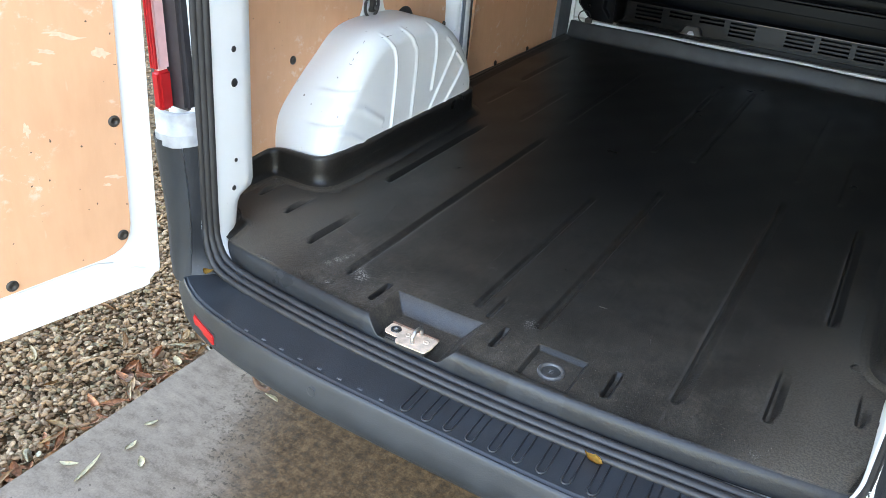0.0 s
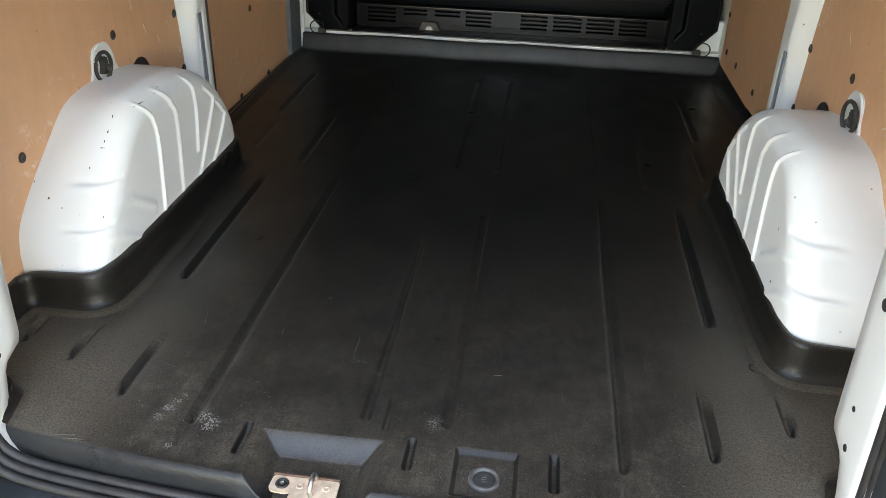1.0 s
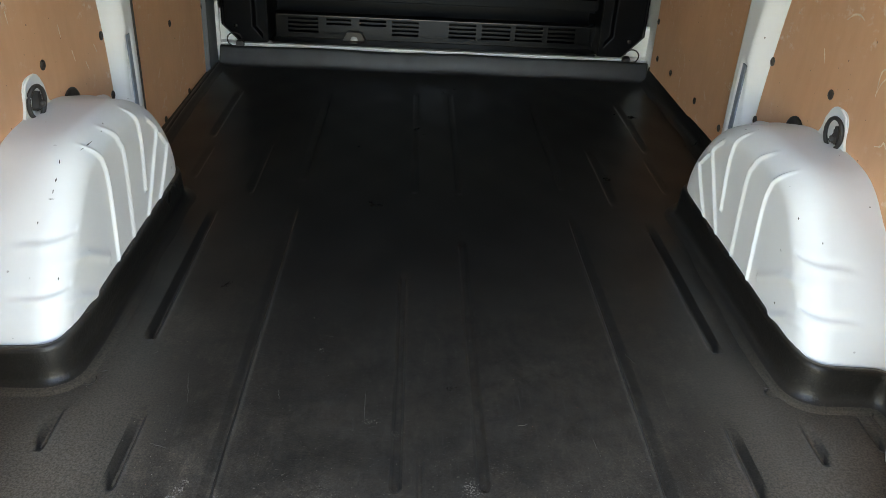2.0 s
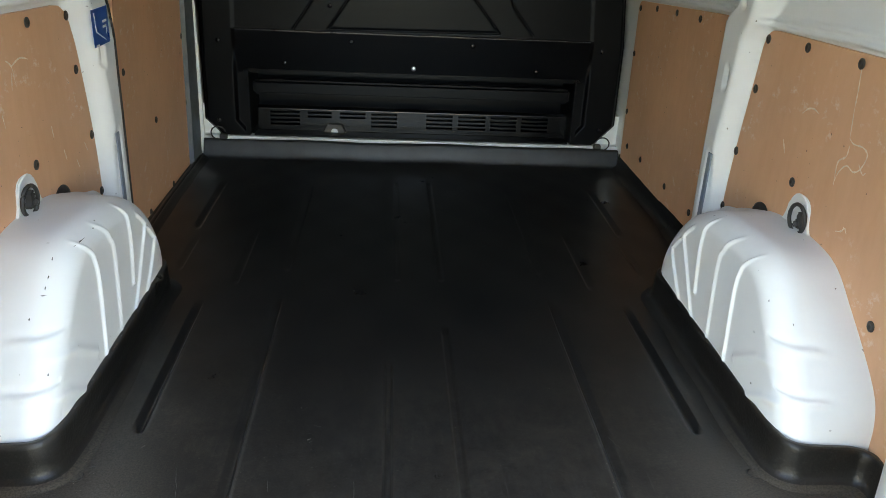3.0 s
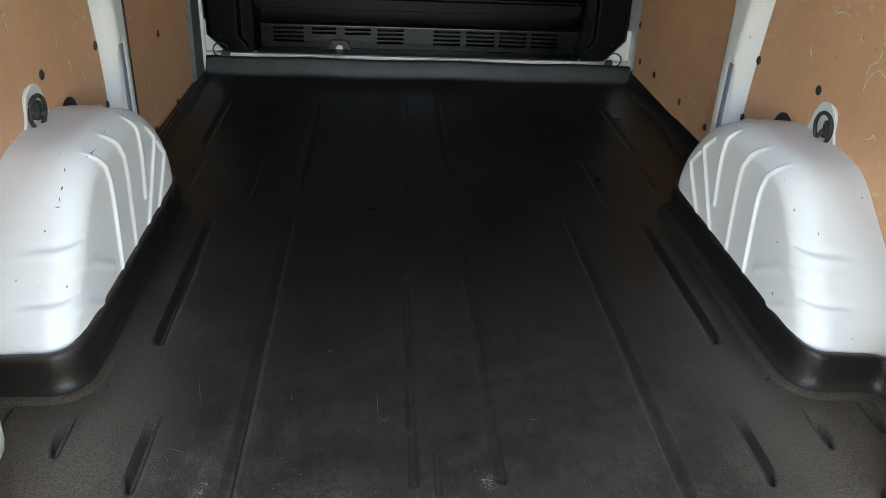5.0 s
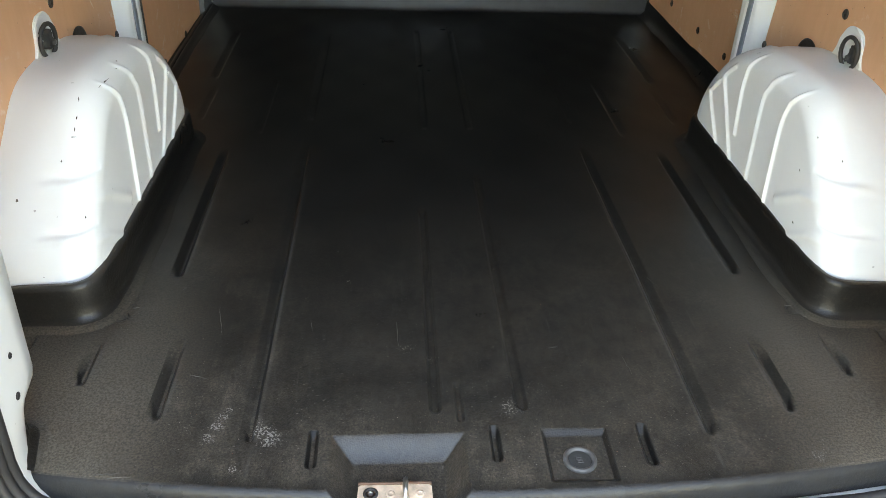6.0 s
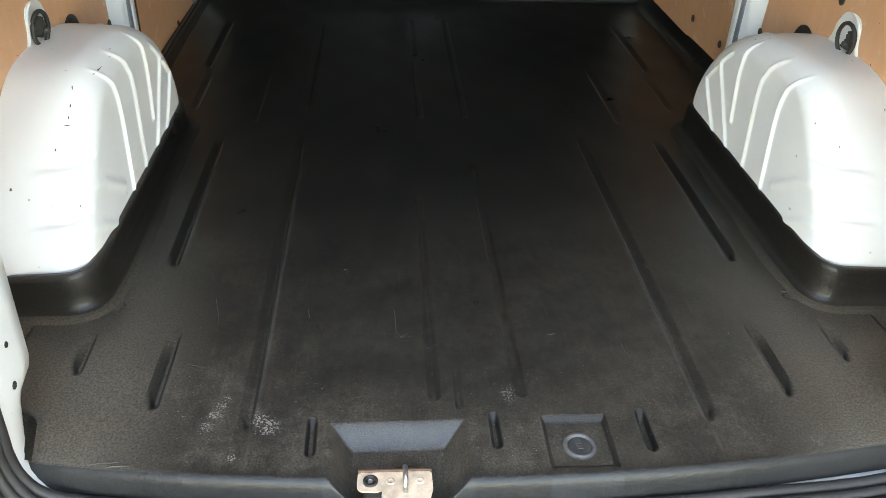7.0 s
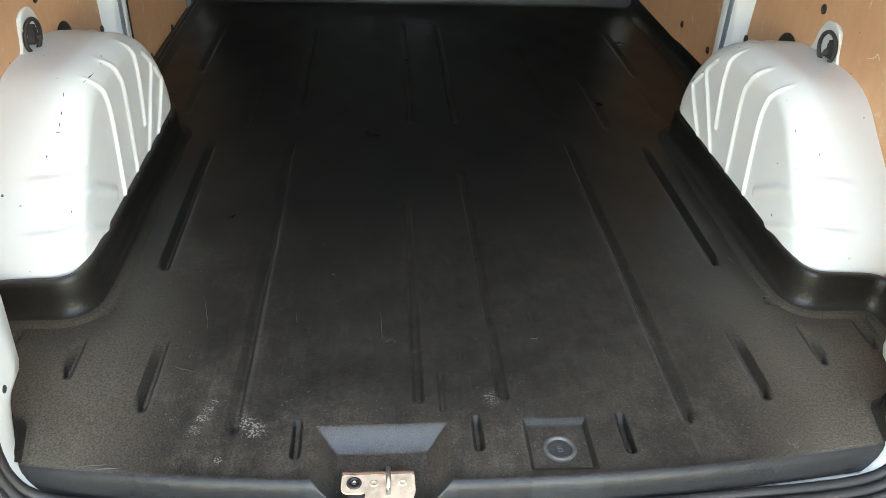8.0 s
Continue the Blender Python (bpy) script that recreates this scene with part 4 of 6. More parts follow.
    marks = [((-0.492, 0.371), (-0.462, 0.360)), ((-0.478, 0.566), (-0.458, 0.476)), ((-0.566, 0.146), (-0.532, 0.149)), ((-0.59, 0.152), (-0.55, 0.156)), ((0.141, 0.434), (0.156, 0.437)), ((-0.628, 0.566), (-0.638, 0.560)), ((0.659, 0.519), (0.668, 0.523)), ((0.640, 0.560), (0.652, 0.556)), ((0.27, 0.405), (0.276, 0.36)), ((-0.25, 0.70), (-0.215, 0.69)), ((-0.245, 0.665), (-0.232, 0.667)), ((0.40, 0.62), (0.385, 0.66)), ((-0.14, 0.52), (-0.135, 0.44)), ((-0.3, 0.52), (-0.296, 0.49)), ((0.62, 0.70), (0.625, 0.675)), ((-0.56, 0.62), (-0.553, 0.627))]
    for (x0, y0), (x1, y1) in marks:
        pts = []
        for k in range(7):
            u = k / 6
            pts.append((x0 + (x1 - x0) * u + rnd.uniform(-0.0012, 0.0012), y0 + (y1 - y0) * u + rnd.uniform(-0.0012, 0.0012)))
        bm = bmesh.new()
        w, d = rnd.uniform(0.0004, 0.0006), Vector((y1 - y0, x0 - x1)).normalized()
        rows = []
        for k, (x, y) in enumerate(pts):
            s = w * (1.15 - abs(k - 3) / 3)
            z = FLOOR + 0.0016
            rows.append([bm.verts.new((x - d.x * s, y - d.y * s, z - 0.001)), bm.verts.new((x, y, z)), bm.verts.new((x + d.x * s, y + d.y * s, z - 0.001))])
        for a, b in zip(rows, rows[1:]):
            bm.faces.new((a[0], b[0], b[1], a[1]))
            bm.faces.new((a[1], b[1], b[2], a[2]))
        part("scratch", bm, SCRATCH, liner, "thin pale scratch in the plastic")


def build_grit():
    """Tiny pale and rusty flakes lying on the liner, thickest by the scuffs, the pegs and the foot of each arch."""
    rng = np.random.default_rng(17)
    heaps = [(-0.35, 0.23, 0.05, 26), (-0.43, 0.25, 0.04, 22), (0.05, 0.28, 0.05, 20), (0.27, 0.19, 0.05, 16), (0.02, 0.20, 0.05, 14), (0.15, 0.13, 0.05, 12), (-0.65, 0.53, 0.025, 12), (0.65, 0.54, 0.025, 12), (0.53, 0.16, 0.03, 14), (-0.12, 0.43, 0.06, 14), (0.10, 0.50, 0.25, 40), (-0.30, 0.45, 0.25, 30), (0.45, 0.40, 0.2, 26), (-0.55, 0.30, 0.12, 22), (0.20, 0.90, 0.35, 26)]
    V, F = [], []

    def flake(x, y, z, size):
        a, w, b = rng.uniform(0, 6.3), size * rng.uniform(0.35, 0.8), len(V)
        c, s = math.cos(a), math.sin(a)
        for u, v, h in ((-size, 0, 0), (0, -w, 0), (size, 0, 0), (0, w, 0), (0, 0, size * 0.6)):
            V.append((x + u * c - v * s, y + u * s + v * c, z + h))
        F.extend([(b + i, b + (i + 1) % 4, b + 4) for i in range(4)])

    for cx, cy, r, n in heaps:
        for _ in range(n):
            x, y = rng.normal(cx, r), rng.normal(cy, r)
            if y < sill_y(x) + 0.03 or abs(x) > 0.66 or (-0.26 < x < -0.01 and y < 0.24):
                continue
            h = float(liner_height(np.array(x), np.array(y)))
            flake(x, y, FLOOR + h + 0.0004, rng.uniform(0.0005, 0.0012))
    for side in (-1, 1):
        for _ in range(34):
            flake(side * (0.6765 + rng.uniform(-0.002, 0.002)), rng.uniform(0.62, 1.22), FLOOR + 0.0865, rng.uniform(0.0006, 0.0016))
    me = bpy.data.meshes.new("grit")
    me.from_pydata(V, [], F)
    me.update()
    tagged(mesh_ob("grit", me, GRIT, smooth=False), "tiny pale and rusty flakes scattered on the liner", "grit", kind="stuff")


build_liner()
build_grit()


# ---- wheel arches ----
ARCH_WALL = [(0.532, 0.66), (0.536, 0.72), (0.558, 0.772), (0.622, 0.830), (0.70, 0.888), (0.775, 0.940), (0.85, 0.960), (0.98, 0.964), (1.08, 0.955), (1.18, 0.928), (1.28, 0.895), (1.39, 0.845), (1.425, 0.66)]


def arch_outline(ctrl=None):
    """The side outline (y, z) from the rear foot over the top to the front foot."""
    ctrl = ctrl or [(0.533, 0.66), (0.545, 0.70), (0.588, 0.770), (0.668, 0.865), (0.735, 0.932), (0.795, 0.962), (0.87, 0.970), (1.00, 0.965), (1.115, 0.945), (1.217, 0.897), (1.298, 0.818), (1.344, 0.735), (1.352, 0.66)]
    p = np.array(ctrl)
    t = np.linspace(0, len(p) - 1, 340)
    out = []
    for u in t:
        i = min(int(u), len(p) - 2)
        f = u - i
        a, b, c, d = p[max(i - 1, 0)], p[i], p[i + 1], p[min(i + 2, len(p) - 1)]
        out.append(0.5 * ((2 * b) + (c - a) * f + (2 * a - 5 * b + 4 * c - d) * f ** 2 + (3 * b - a - 3 * c + d) * f ** 3))
    return np.array(out)


BEADS = [[(0.812, 0.955), (0.833, 0.928), (0.846, 0.908), (0.855, 0.849), (0.832, 0.692), (0.828, 0.66)], [(0.908, 0.957), (0.932, 0.934), (0.946, 0.912), (0.963, 0.865), (0.940, 0.694), (0.935, 0.66)], [(1.050, 0.948), (1.066, 0.924), (1.072, 0.903), (1.074, 0.850), (1.052, 0.749)], [(1.14, 0.89), (1.176, 0.860), (1.182, 0.838), (1.135, 0.787), (1.05, 0.692), (1.022, 0.66)], [(1.204, 0.830), (1.238, 0.796), (1.245, 0.776), (1.146, 0.692), (1.108, 0.66)]]
CREASES = [[(0.62, 0.80), (0.70, 0.775), (0.785, 0.72)], [(0.56, 0.74), (0.64, 0.715), (0.72, 0.665)]]


CHIPS = {-1: [((-0.733, 0.760, 0.945), (-0.731, 0.752, 0.939)), ((-0.730, 0.728, 0.922), (-0.731, 0.721, 0.916)), ((-0.732, 0.710, 0.906), (-0.732, 0.704, 0.900)), ((-0.738, 0.696, 0.893), (-0.728, 0.699, 0.892)), ((-0.708, 0.799, 0.949), (-0.703, 0.850, 0.949)), ((-0.703, 0.897, 0.950), (-0.703, 0.903, 0.950)), ((-0.75, 0.665, 0.862), (-0.75, 0.661, 0.858)), ((-0.708, 0.612, 0.775), (-0.708, 0.608, 0.771))],
         1: [((0.698, 0.788, 0.931), (0.700, 0.794, 0.932)), ((0.70, 0.727, 0.894), (0.70, 0.724, 0.889)), ((0.689, 0.733, 0.812), (0.689, 0.738, 0.815)), ((0.686, 0.693, 0.710), (0.686, 0.698, 0.714)), ((0.725, 1.050, 0.954), (0.735, 1.062, 0.953)), ((0.711, 1.092, 0.937), (0.716, 1.085, 0.942)), ((0.685, 0.743, 0.738), (0.685, 0.746, 0.734)), ((0.732, 0.674, 0.868), (0.732, 0.670, 0.864))]}
chip_rnd = random.Random(8)


def paint_chip(arch, side, ends):
    """A small dark sliver of missing paint on the shoulder of the shell."""
    a, b = Vector(ends[0]) - arch.location, Vector(ends[1]) - arch.location
    lift = Vector((-0.6 * side, -0.45, 0.65)).normalized()
    wide = (b - a).cross(lift).normalized()
    bm = bmesh.new()
    rows = []
    for k in range(6):
        q = a.lerp(b, k / 5) + lift * 0.0012
        s = chip_rnd.uniform(0.0007, 0.0017) * (1.15 - abs(k - 2.5) / 2.5)
        rows.append((bm.verts.new(q + wide * s - lift * 0.0004), bm.verts.new(q), bm.verts.new(q - wide * s - lift * 0.0004)))
    for p, q in zip(rows, rows[1:]):
        bm.faces.new((p[0], q[0], q[1], p[1]))
        bm.faces.new((p[1], q[1], q[2], p[2]))
    part("paint_chip", bm, SCREW, arch, "dark chip in the paint")


def build_arch(side):
    arch = thing("wheel_arch", "white painted steel wheel arch with pressed ribs and chips", "wheel arch", "wheel arches", (side * 0.86, 0.93, 0.62))
    O = arch_outline()
    T = np.gradient(O, axis=0)
    T /= np.linalg.norm(T, axis=1)[:, None]
    N = np.stack([T[:, 1], -T[:, 0]], -1)
    mid = np.array([0.93, 0.66])
    N *= np.sign(((mid - O) * N).sum(1))[:, None]
    r, xin, xout = 0.062, 0.690, 0.868
    cols = []
    OW = arch_outline(ARCH_WALL)
    for x in np.linspace(xout, xin + r, 12):
        f = float(sstep(xin + r, xout, x)) * 0.7 + 0.3 * (x - xin - r) / (xout - xin - r)
        cols.append((x, O * (1 - f) + OW * f))
    for a in np.linspace(0, math.pi / 2, 22)[1:]:
        cols.append((xin + r * (1 - math.sin(a)), O + N * r * (1 - math.cos(a)) * 0.85))
    inner = cols[-1][1]
    foot = np.stack([np.clip(inner[:, 0], 0.60, 1.285), np.full(len(O), 0.655)], -1)
    for f in np.linspace(0, 1, 105)[1:]:
        cols.append((xin - 0.006 * f, inner * (1 - f) + foot * f))
    P = np.zeros((len(O), len(cols), 3))
    for j, (x, yz) in enumerate(cols):
        P[:, j, 0], P[:, j, 1:] = x, yz
    w = sstep(xin + r * 0.75, xin + r * 0.1, P[:, :, 0])
    for b in BEADS:
        D = poly_dist(P[:, :, 1], P[:, :, 2], [tuple(q) for q in arch_outline(b)[::15]] + [b[-1]])
        P[:, :, 0] -= 0.0068 * np.exp(-(D / 0.0042) ** 2) * w * sstep(0.672, 0.695, P[:, :, 2])
    for c in CREASES:
        D = poly_dist(P[:, :, 1], P[:, :, 2], c)
        P[:, :, 0] -= 0.0052 * np.exp(-(D / 0.010) ** 2) * w
    # two cross creases on the sloping rear face
    for z0 in (0.745, 0.825):
        push = (0.0037 * np.exp(-((P[:, :, 2] - z0) / 0.006) ** 2) - 0.0027 * np.exp(-((P[:, :, 2] - z0 - 0.012) / 0.006) ** 2)) * (P[:, :, 1] < 0.75) * (P[:, :, 0] > xin + 0.004) * sstep(0.80, 0.75, P[:, :, 0])
        P[:, :, 1] -= push
        P[:, :, 2] += push
    P[:, :, 0] *= side
    P -= np.array(arch.location)
    grid("arch_shell", P, PAINT, arch)
    for ends in CHIPS[side]:
        paint_chip(arch, side, ends)
    # tab that carries the lashing ring, and the small dark disc beside it
    out = rounded([(0.868, 0.93), (1.085, 0.925), (1.026, 0.966), (1.014, 1.038, 0.036), (0.932, 1.038, 0.036), (0.922, 0.972)], 0.024)
    part("ring_tab", slab_bm(out, lambda u, v, d: Vector((side * (0.856 + d), u, v)) - arch.location, 0.02, 0.004), PAINT, arch, "white tab behind the lashing ring")
    # disc stands in for the shade in the ply cutout over the arch
    m = Matrix.Translation(-arch.location) @ facing((side * 0.8595, 1.145, 0.905), (-side, 0, 0))
    part("grommet", lathe_bm([(0.052, 0), (0.052, 0.002), (0.047, 0.003), (0.01, 0.003)], m, 24), SCREW, arch, "dark disc standing in for shade in the ply cutout", True)
    return arch


def build_ring(side):
    c = Vector((side * 0.853, 0.942, 0.992))
    t = thing("lashing_ring", "black folding steel lashing ring on white tab", "lashing ring", "lashing rings", c)
    lean = radians(14)
    pts = []
    for k in range(32):
        a = 2 * math.pi * k / 32
        u = 0.025 * math.cos(a)
        pts.append((-side * (0.012 + u * math.sin(lean) + 0.003 * math.sin(a)), u * math.cos(lean), 0.034 * math.sin(a)))
    part("ring", tube_bm(pts, 0.0046, 8, True), RUBBER, t, "", True)

    def fix(u, v, d):
        return Vector((-side * (0.013 + u * math.sin(lean) - d), (u - side * 0.011) * math.cos(lean), v - 0.006))

    out = rounded([(-0.003, 0.018), (0.004, 0.027), (0.010, 0.020), (0.007, 0.004), (0.019, -0.004), (0.016, -0.015), (0.003, -0.010), (-0.005, -0.016), (-0.008, -0.009), (-0.003, 0.002)], 0.003)
    part("bracket", slab_bm(out, fix, 0.014, 0.003), RUBBER, t)
    part("pivot_bolt", lathe_bm([(0.006, 0), (0.006, 0.005), (0.003, 0.007)], facing(fix(0.006, -0.002, 0.001), (-side, -0.25, 0)), 12), PLUG, t, "", True)


for s in (-1, 1):
    build_arch(s)
    build_ring(s)


# ---- lining panels ----
def lining(side, x, outline, screws, label):
    t = thing("lining_panel", label, "lining panel", "plywood lining panels", (side * x, 1.0, 0.6))
    o = rounded(outline, 0.03)
    part("board", slab_bm(o, lambda u, v, d: Vector((side * (x + d), u, v)) - t.location, 0.011, 0.0015), PLY, t)
    for y, z in screws:
        add_screw(Vector((side * (x - 0.0002), y, z)) - t.location, (-side, 0, 0), t)
    return t


REAR_OUT_L = [(0.22, 0.64, 0.0), (0.22, 1.385, 0.02), (0.961, 1.366, 0.0), (1.315, 1.352, 0.05), (1.357, 1.26, 0.12), (1.392, 1.08, 0.1), (1.409, 0.95, 0.1), (1.417, 0.64, 0.0)]
REAR_OUT_R = [(0.22, 0.64, 0.0), (0.22, 1.385, 0.02), (0.75, 1.376, 0.0), (1.318, 1.362, 0.05), (1.330, 1.26, 0.12), (1.357, 1.09, 0.1), (1.374, 0.95, 0.1), (1.388, 0.64, 0.0)]
REAR_SCREWS_L = [(0.612, 0.895), (1.105, 1.337), (0.87, 1.343), (1.320, 1.325), (0.60, 1.355), (0.36, 1.362), (1.337, 1.194), (1.384, 1.016), (1.402, 0.855), (1.042, 1.040), (0.32, 0.93), (0.33, 1.15), (0.335, 0.70)]
REAR_SCREWS_R = [(0.626, 0.889), (1.099, 1.349), (0.876, 1.353), (1.300, 1.338), (0.60, 1.357), (0.36, 1.362), (1.316, 1.209), (1.357, 1.031), (1.374, 0.866), (1.035, 1.049), (0.32, 0.93), (0.33, 1.15), (0.335, 0.70)]
lining(-1, 0.862, REAR_OUT_L, REAR_SCREWS_L, "tan plywood side lining, scuffed white, screwed to wall")
lining(1, 0.862, REAR_OUT_R, REAR_SCREWS_R, "tan plywood side lining with pale scribbled scratches")
lining(-1, 0.888, [(1.64, 0.555, 0.0), (1.70, 1.10, 0.1), (1.745, 1.352, 0.04), (2.49, 1.305, 0.05), (2.508, 1.09, 0.1), (2.512, 0.555, 0.0)],
       [(1.806, 1.321), (2.015, 1.310), (2.224, 1.298), (2.425, 1.277), (2.473, 1.106), (2.474, 0.851), (2.469, 0.640), (1.764, 1.104), (2.049, 0.887), (2.191, 0.607), (1.889, 0.608)], "tan plywood lining on the sliding door")
lining(1, 0.905, [(1.60, 0.645, 0.0), (1.60, 1.356, 0.0), (2.560, 1.300, 0.03), (2.540, 0.645, 0.0)],
       [(1.888, 1.314), (2.111, 1.306), (2.330, 1.295), (2.535, 1.274), (2.538, 1.096), (2.528, 0.859), (1.706, 0.719), (1.963, 0.722), (2.267, 0.729), (2.458, 0.729)], "clean tan plywood lining beside the bulkhead")


def scratch(side, pts, width, x=0.862):
    """A pale scratch rubbed into the ply: a thin smear just proud of the board."""
    fine = [Vector(q) for q in arch_outline(list(pts))[::max(1, 60 // len(pts))]]
    rng = random.Random(int(pts[0][0] * 1000) + len(pts))
    bm, rows = bmesh.new(), []
    for i, q in enumerate(fine):
        d = (fine[min(i + 1, len(fine) - 1)] - fine[max(i - 1, 0)]).normalized()
        w = width * rng.uniform(0.25, 1.0) * (0.4 + 0.6 * math.sin(math.pi * min(0.95, i / len(fine) + 0.05)))
        rows.append([bm.verts.new((side * (x - h), q.x - d.y * s * w, q.y + d.x * s * w)) for s, h in ((-1, 0.0002), (0, 0.0007), (1, 0.0002))])
    for a, b in zip(rows, rows[1:]):
        for k in (0, 1):
            bm.faces.new((a[k], a[k + 1], b[k + 1], b[k]))
    return bm


SCRIBBLES = {1: [[(0.873, 1.345), (0.866, 1.30), (0.862, 1.262), (0.853, 1.205)], [(0.853, 1.205), (0.835, 1.198), (0.800, 1.20), (0.780, 1.189), (0.790, 1.160), (0.812, 1.145), (0.840, 1.150), (0.862, 1.13), (0.872, 1.10)], [(0.847, 1.19), (0.850, 1.167), (0.874, 1.146), (0.869, 1.096)], [(0.80, 1.165), (0.78, 1.150), (0.770, 1.158)], [(1.06, 1.207), (1.04, 1.222), (1.015, 1.228), (0.99, 1.222)], [(0.82, 1.012), (0.80, 1.020), (0.792, 1.030), (0.780, 1.02)], [(1.12, 1.13), (1.10, 1.10)]],
             -1: [[(0.98, 1.278), (1.003, 1.262), (1.01, 1.225)], [(1.003, 1.262), (1.046, 1.272), (1.088, 1.262)], [(1.0, 1.25), (0.99, 1.215)], [(1.15, 1.10), (1.155, 1.07)], [(1.267, 0.985), (1.28, 0.96)], [(1.20, 1.03), (1.21, 1.0)], [(1.33, 1.01), (1.345, 0.985)], [(0.93, 1.18), (0.935, 1.15)]]}
for s in (-1, 1):
    host = [o for o in bpy.data.objects if o.name.startswith("lining_panel") and abs(o.location.x - s * 0.862) < 1e-4][0]
    for line in SCRIBBLES[s]:
        ob = part("scratch", scratch(s, line, 0.0030), PALE, host, "pale scratch", True)
        ob.location = -host.location


# ---- sliding door edge, latches and sticker ----
def build_slide_door_bits():
    t = thing("door_edge_trim", "dark grey trim strip and gap of the sliding door", "door trim", "", (-0.87, 2.47, 0.62))
    part("strip", slab_bm([(2.450, 0.56), (2.482, 1.10), (2.560, 1.98), (2.66, 1.98), (2.614, 1.07), (2.592, 0.56)], lambda u, v, d: Vector((-0.870 - d, u, v)) - t.location, 0.02, 0.003), GREY, t)
    pts = []
    for z in np.linspace(0.70, 1.425, 46):
        y = float(np.interp(z, [0.70, 0.80, 1.01, 1.25, 1.331, 1.378, 1.426, 1.44], [1.520, 1.524, 1.527, 1.529, 1.508, 1.473, 1.427, 1.405]))
        pts.append(Vector((-0.8265, y, z)) - t.location)
    part("gap_seal", tube_bm(pts, 0.006, 8), RUBBER, t, "thin black rubber door seal", True)
    part("white_flange", box_bm(-0.880 + 0.87, -0.862 + 0.87, 2.618 - 2.47, 2.640 - 2.47, -0.04, 1.36, 0.003), PAINT, t, "white painted flange")
    for name, y0, y1, z0, z1, d in (("door_latch", 2.27, 2.42, 1.470, 1.690, 0.075), ("door_catch", 2.30, 2.45, 1.315, 1.365, 0.06)):
        c = Vector((-0.86, (y0 + y1) / 2, z0))
        k = thing(name, "black plastic sliding door latch cover" if d > 0.07 else "black metal sliding door catch", "door latch", "", c)
        part("housing", box_bm(0.0, d * 0.75, y0 - c.y, y1 - c.y - 0.03, 0, z1 - z0, 0.012, 3), VENT, k)
        part("lever", box_bm(0.01, d, y1 - c.y - 0.05, y1 - c.y + 0.02, (z1 - z0) * 0.25, (z1 - z0) * 0.85, 0.006, 2), VENT, k, "glossy black lever")
        part("slot", box_bm(d * 0.5, d * 0.78, y0 - c.y + 0.02, y0 - c.y + 0.06, (z1 - z0) * 0.2, (z1 - z0) * 0.8, 0.004, 2), RUBBER, k)


def build_sticker():
    x = 0.8205
    t = thing("sticker", "blue loading instruction sticker with white line drawing", "sticker", "", (-x, 1.428, 1.287))
    y0, y1, z0, z1 = -0.057, 0.057, -0.046, 0.045
    part("film", box_bm(-0.0006, 0.0006, y0, y1, z0, z1, 0.0002, 1), BLUE, t)
    lines = [((-0.040, 0.05), (-0.036, -0.02)), ((-0.036, -0.02), (0.012, -0.062)), ((0.016, -0.04), (0.022, -0.015))]
    for (a, b), (c, d) in lines:
        a, b, c, d = (a + 0.010) * 1.35, (b + 0.005) * 0.66, (c + 0.010) * 1.35, (d + 0.005) * 0.66
        n = Vector((0, c - a, d - b)).normalized().cross(Vector((1, 0, 0))) * (0.0028 if abs(d - b) > 0.035 else 0.0015)
        part("white_line", slab_bm([(a + n.y, b + n.z), (a - n.y, b - n.z), (c - n.y, d - n.z), (c + n.y, d + n.z)], lambda u, v, e: Vector((0.0012 - e, u, v)), 0.0006), WHITEP, t)
    for z, w in ((0.010, 0.03), (-0.003, 0.026)):
        part("text_bar", box_bm(0.0004, 0.0012, 0.014, 0.014 + w, z - 0.003, z + 0.003, 0.0002, 1), WHITEP, t)
    part("text_bar", box_bm(0.0004, 0.0012, -0.046, -0.024, -0.045, -0.041, 0.0002, 1), WHITEP, t)


build_slide_door_bits()
build_sticker()
for s in (-1, 1):
    t = thing("channel_slot", "blue-grey open channel slot in the white pillar", "slot", "pillar slots", (s * 0.8255, 1.4375 if s > 0 else 1.4715, 0.76))
    part("channel", box_bm(-0.002, 0.002, -0.012, 0.012, 0.0, 0.24, 0.0015, 1), SLOTS, t)


# ---- bulkhead ----
BX0, BX1, BZ0, BZ1 = -0.862, 0.898, 0.677, 1.97
HEX_L = [(-0.712, 1.366), (-0.33, 1.369), (-0.295, 1.377), (-0.268, 1.393), (-0.178, 1.497), (-0.169, 1.519), (-0.173, 1.541), (-0.27, 1.659), (-0.30, 1.685), (-0.338, 1.70), (-0.60, 1.703), (-0.625, 1.713), (-0.634, 1.74), (-0.627, 1.97)]
HEX_R = [(0.74, 1.386), (0.36, 1.376), (0.32, 1.385), (0.207, 1.50), (0.191, 1.520), (0.198, 1.543), (0.300, 1.682), (0.325, 1.698), (0.62, 1.708), (0.648, 1.718), (0.656, 1.74), (0.640, 1.97)]
TRAP = [(-0.343, 1.128), (-0.186, 1.345), (-0.14, 1.372), (0.142, 1.376), (0.19, 1.360), (0.365, 1.138), (-0.343, 1.128)]
SIDE_L = [(-0.71, 1.282), (-0.42, 1.288), (-0.389, 1.274), (-0.395, 1.25), (-0.484, 1.124)]
SIDE_R = [(0.73, 1.290), (0.445, 1.285), (0.418, 1.269), (0.425, 1.245), (0.504, 1.135)]


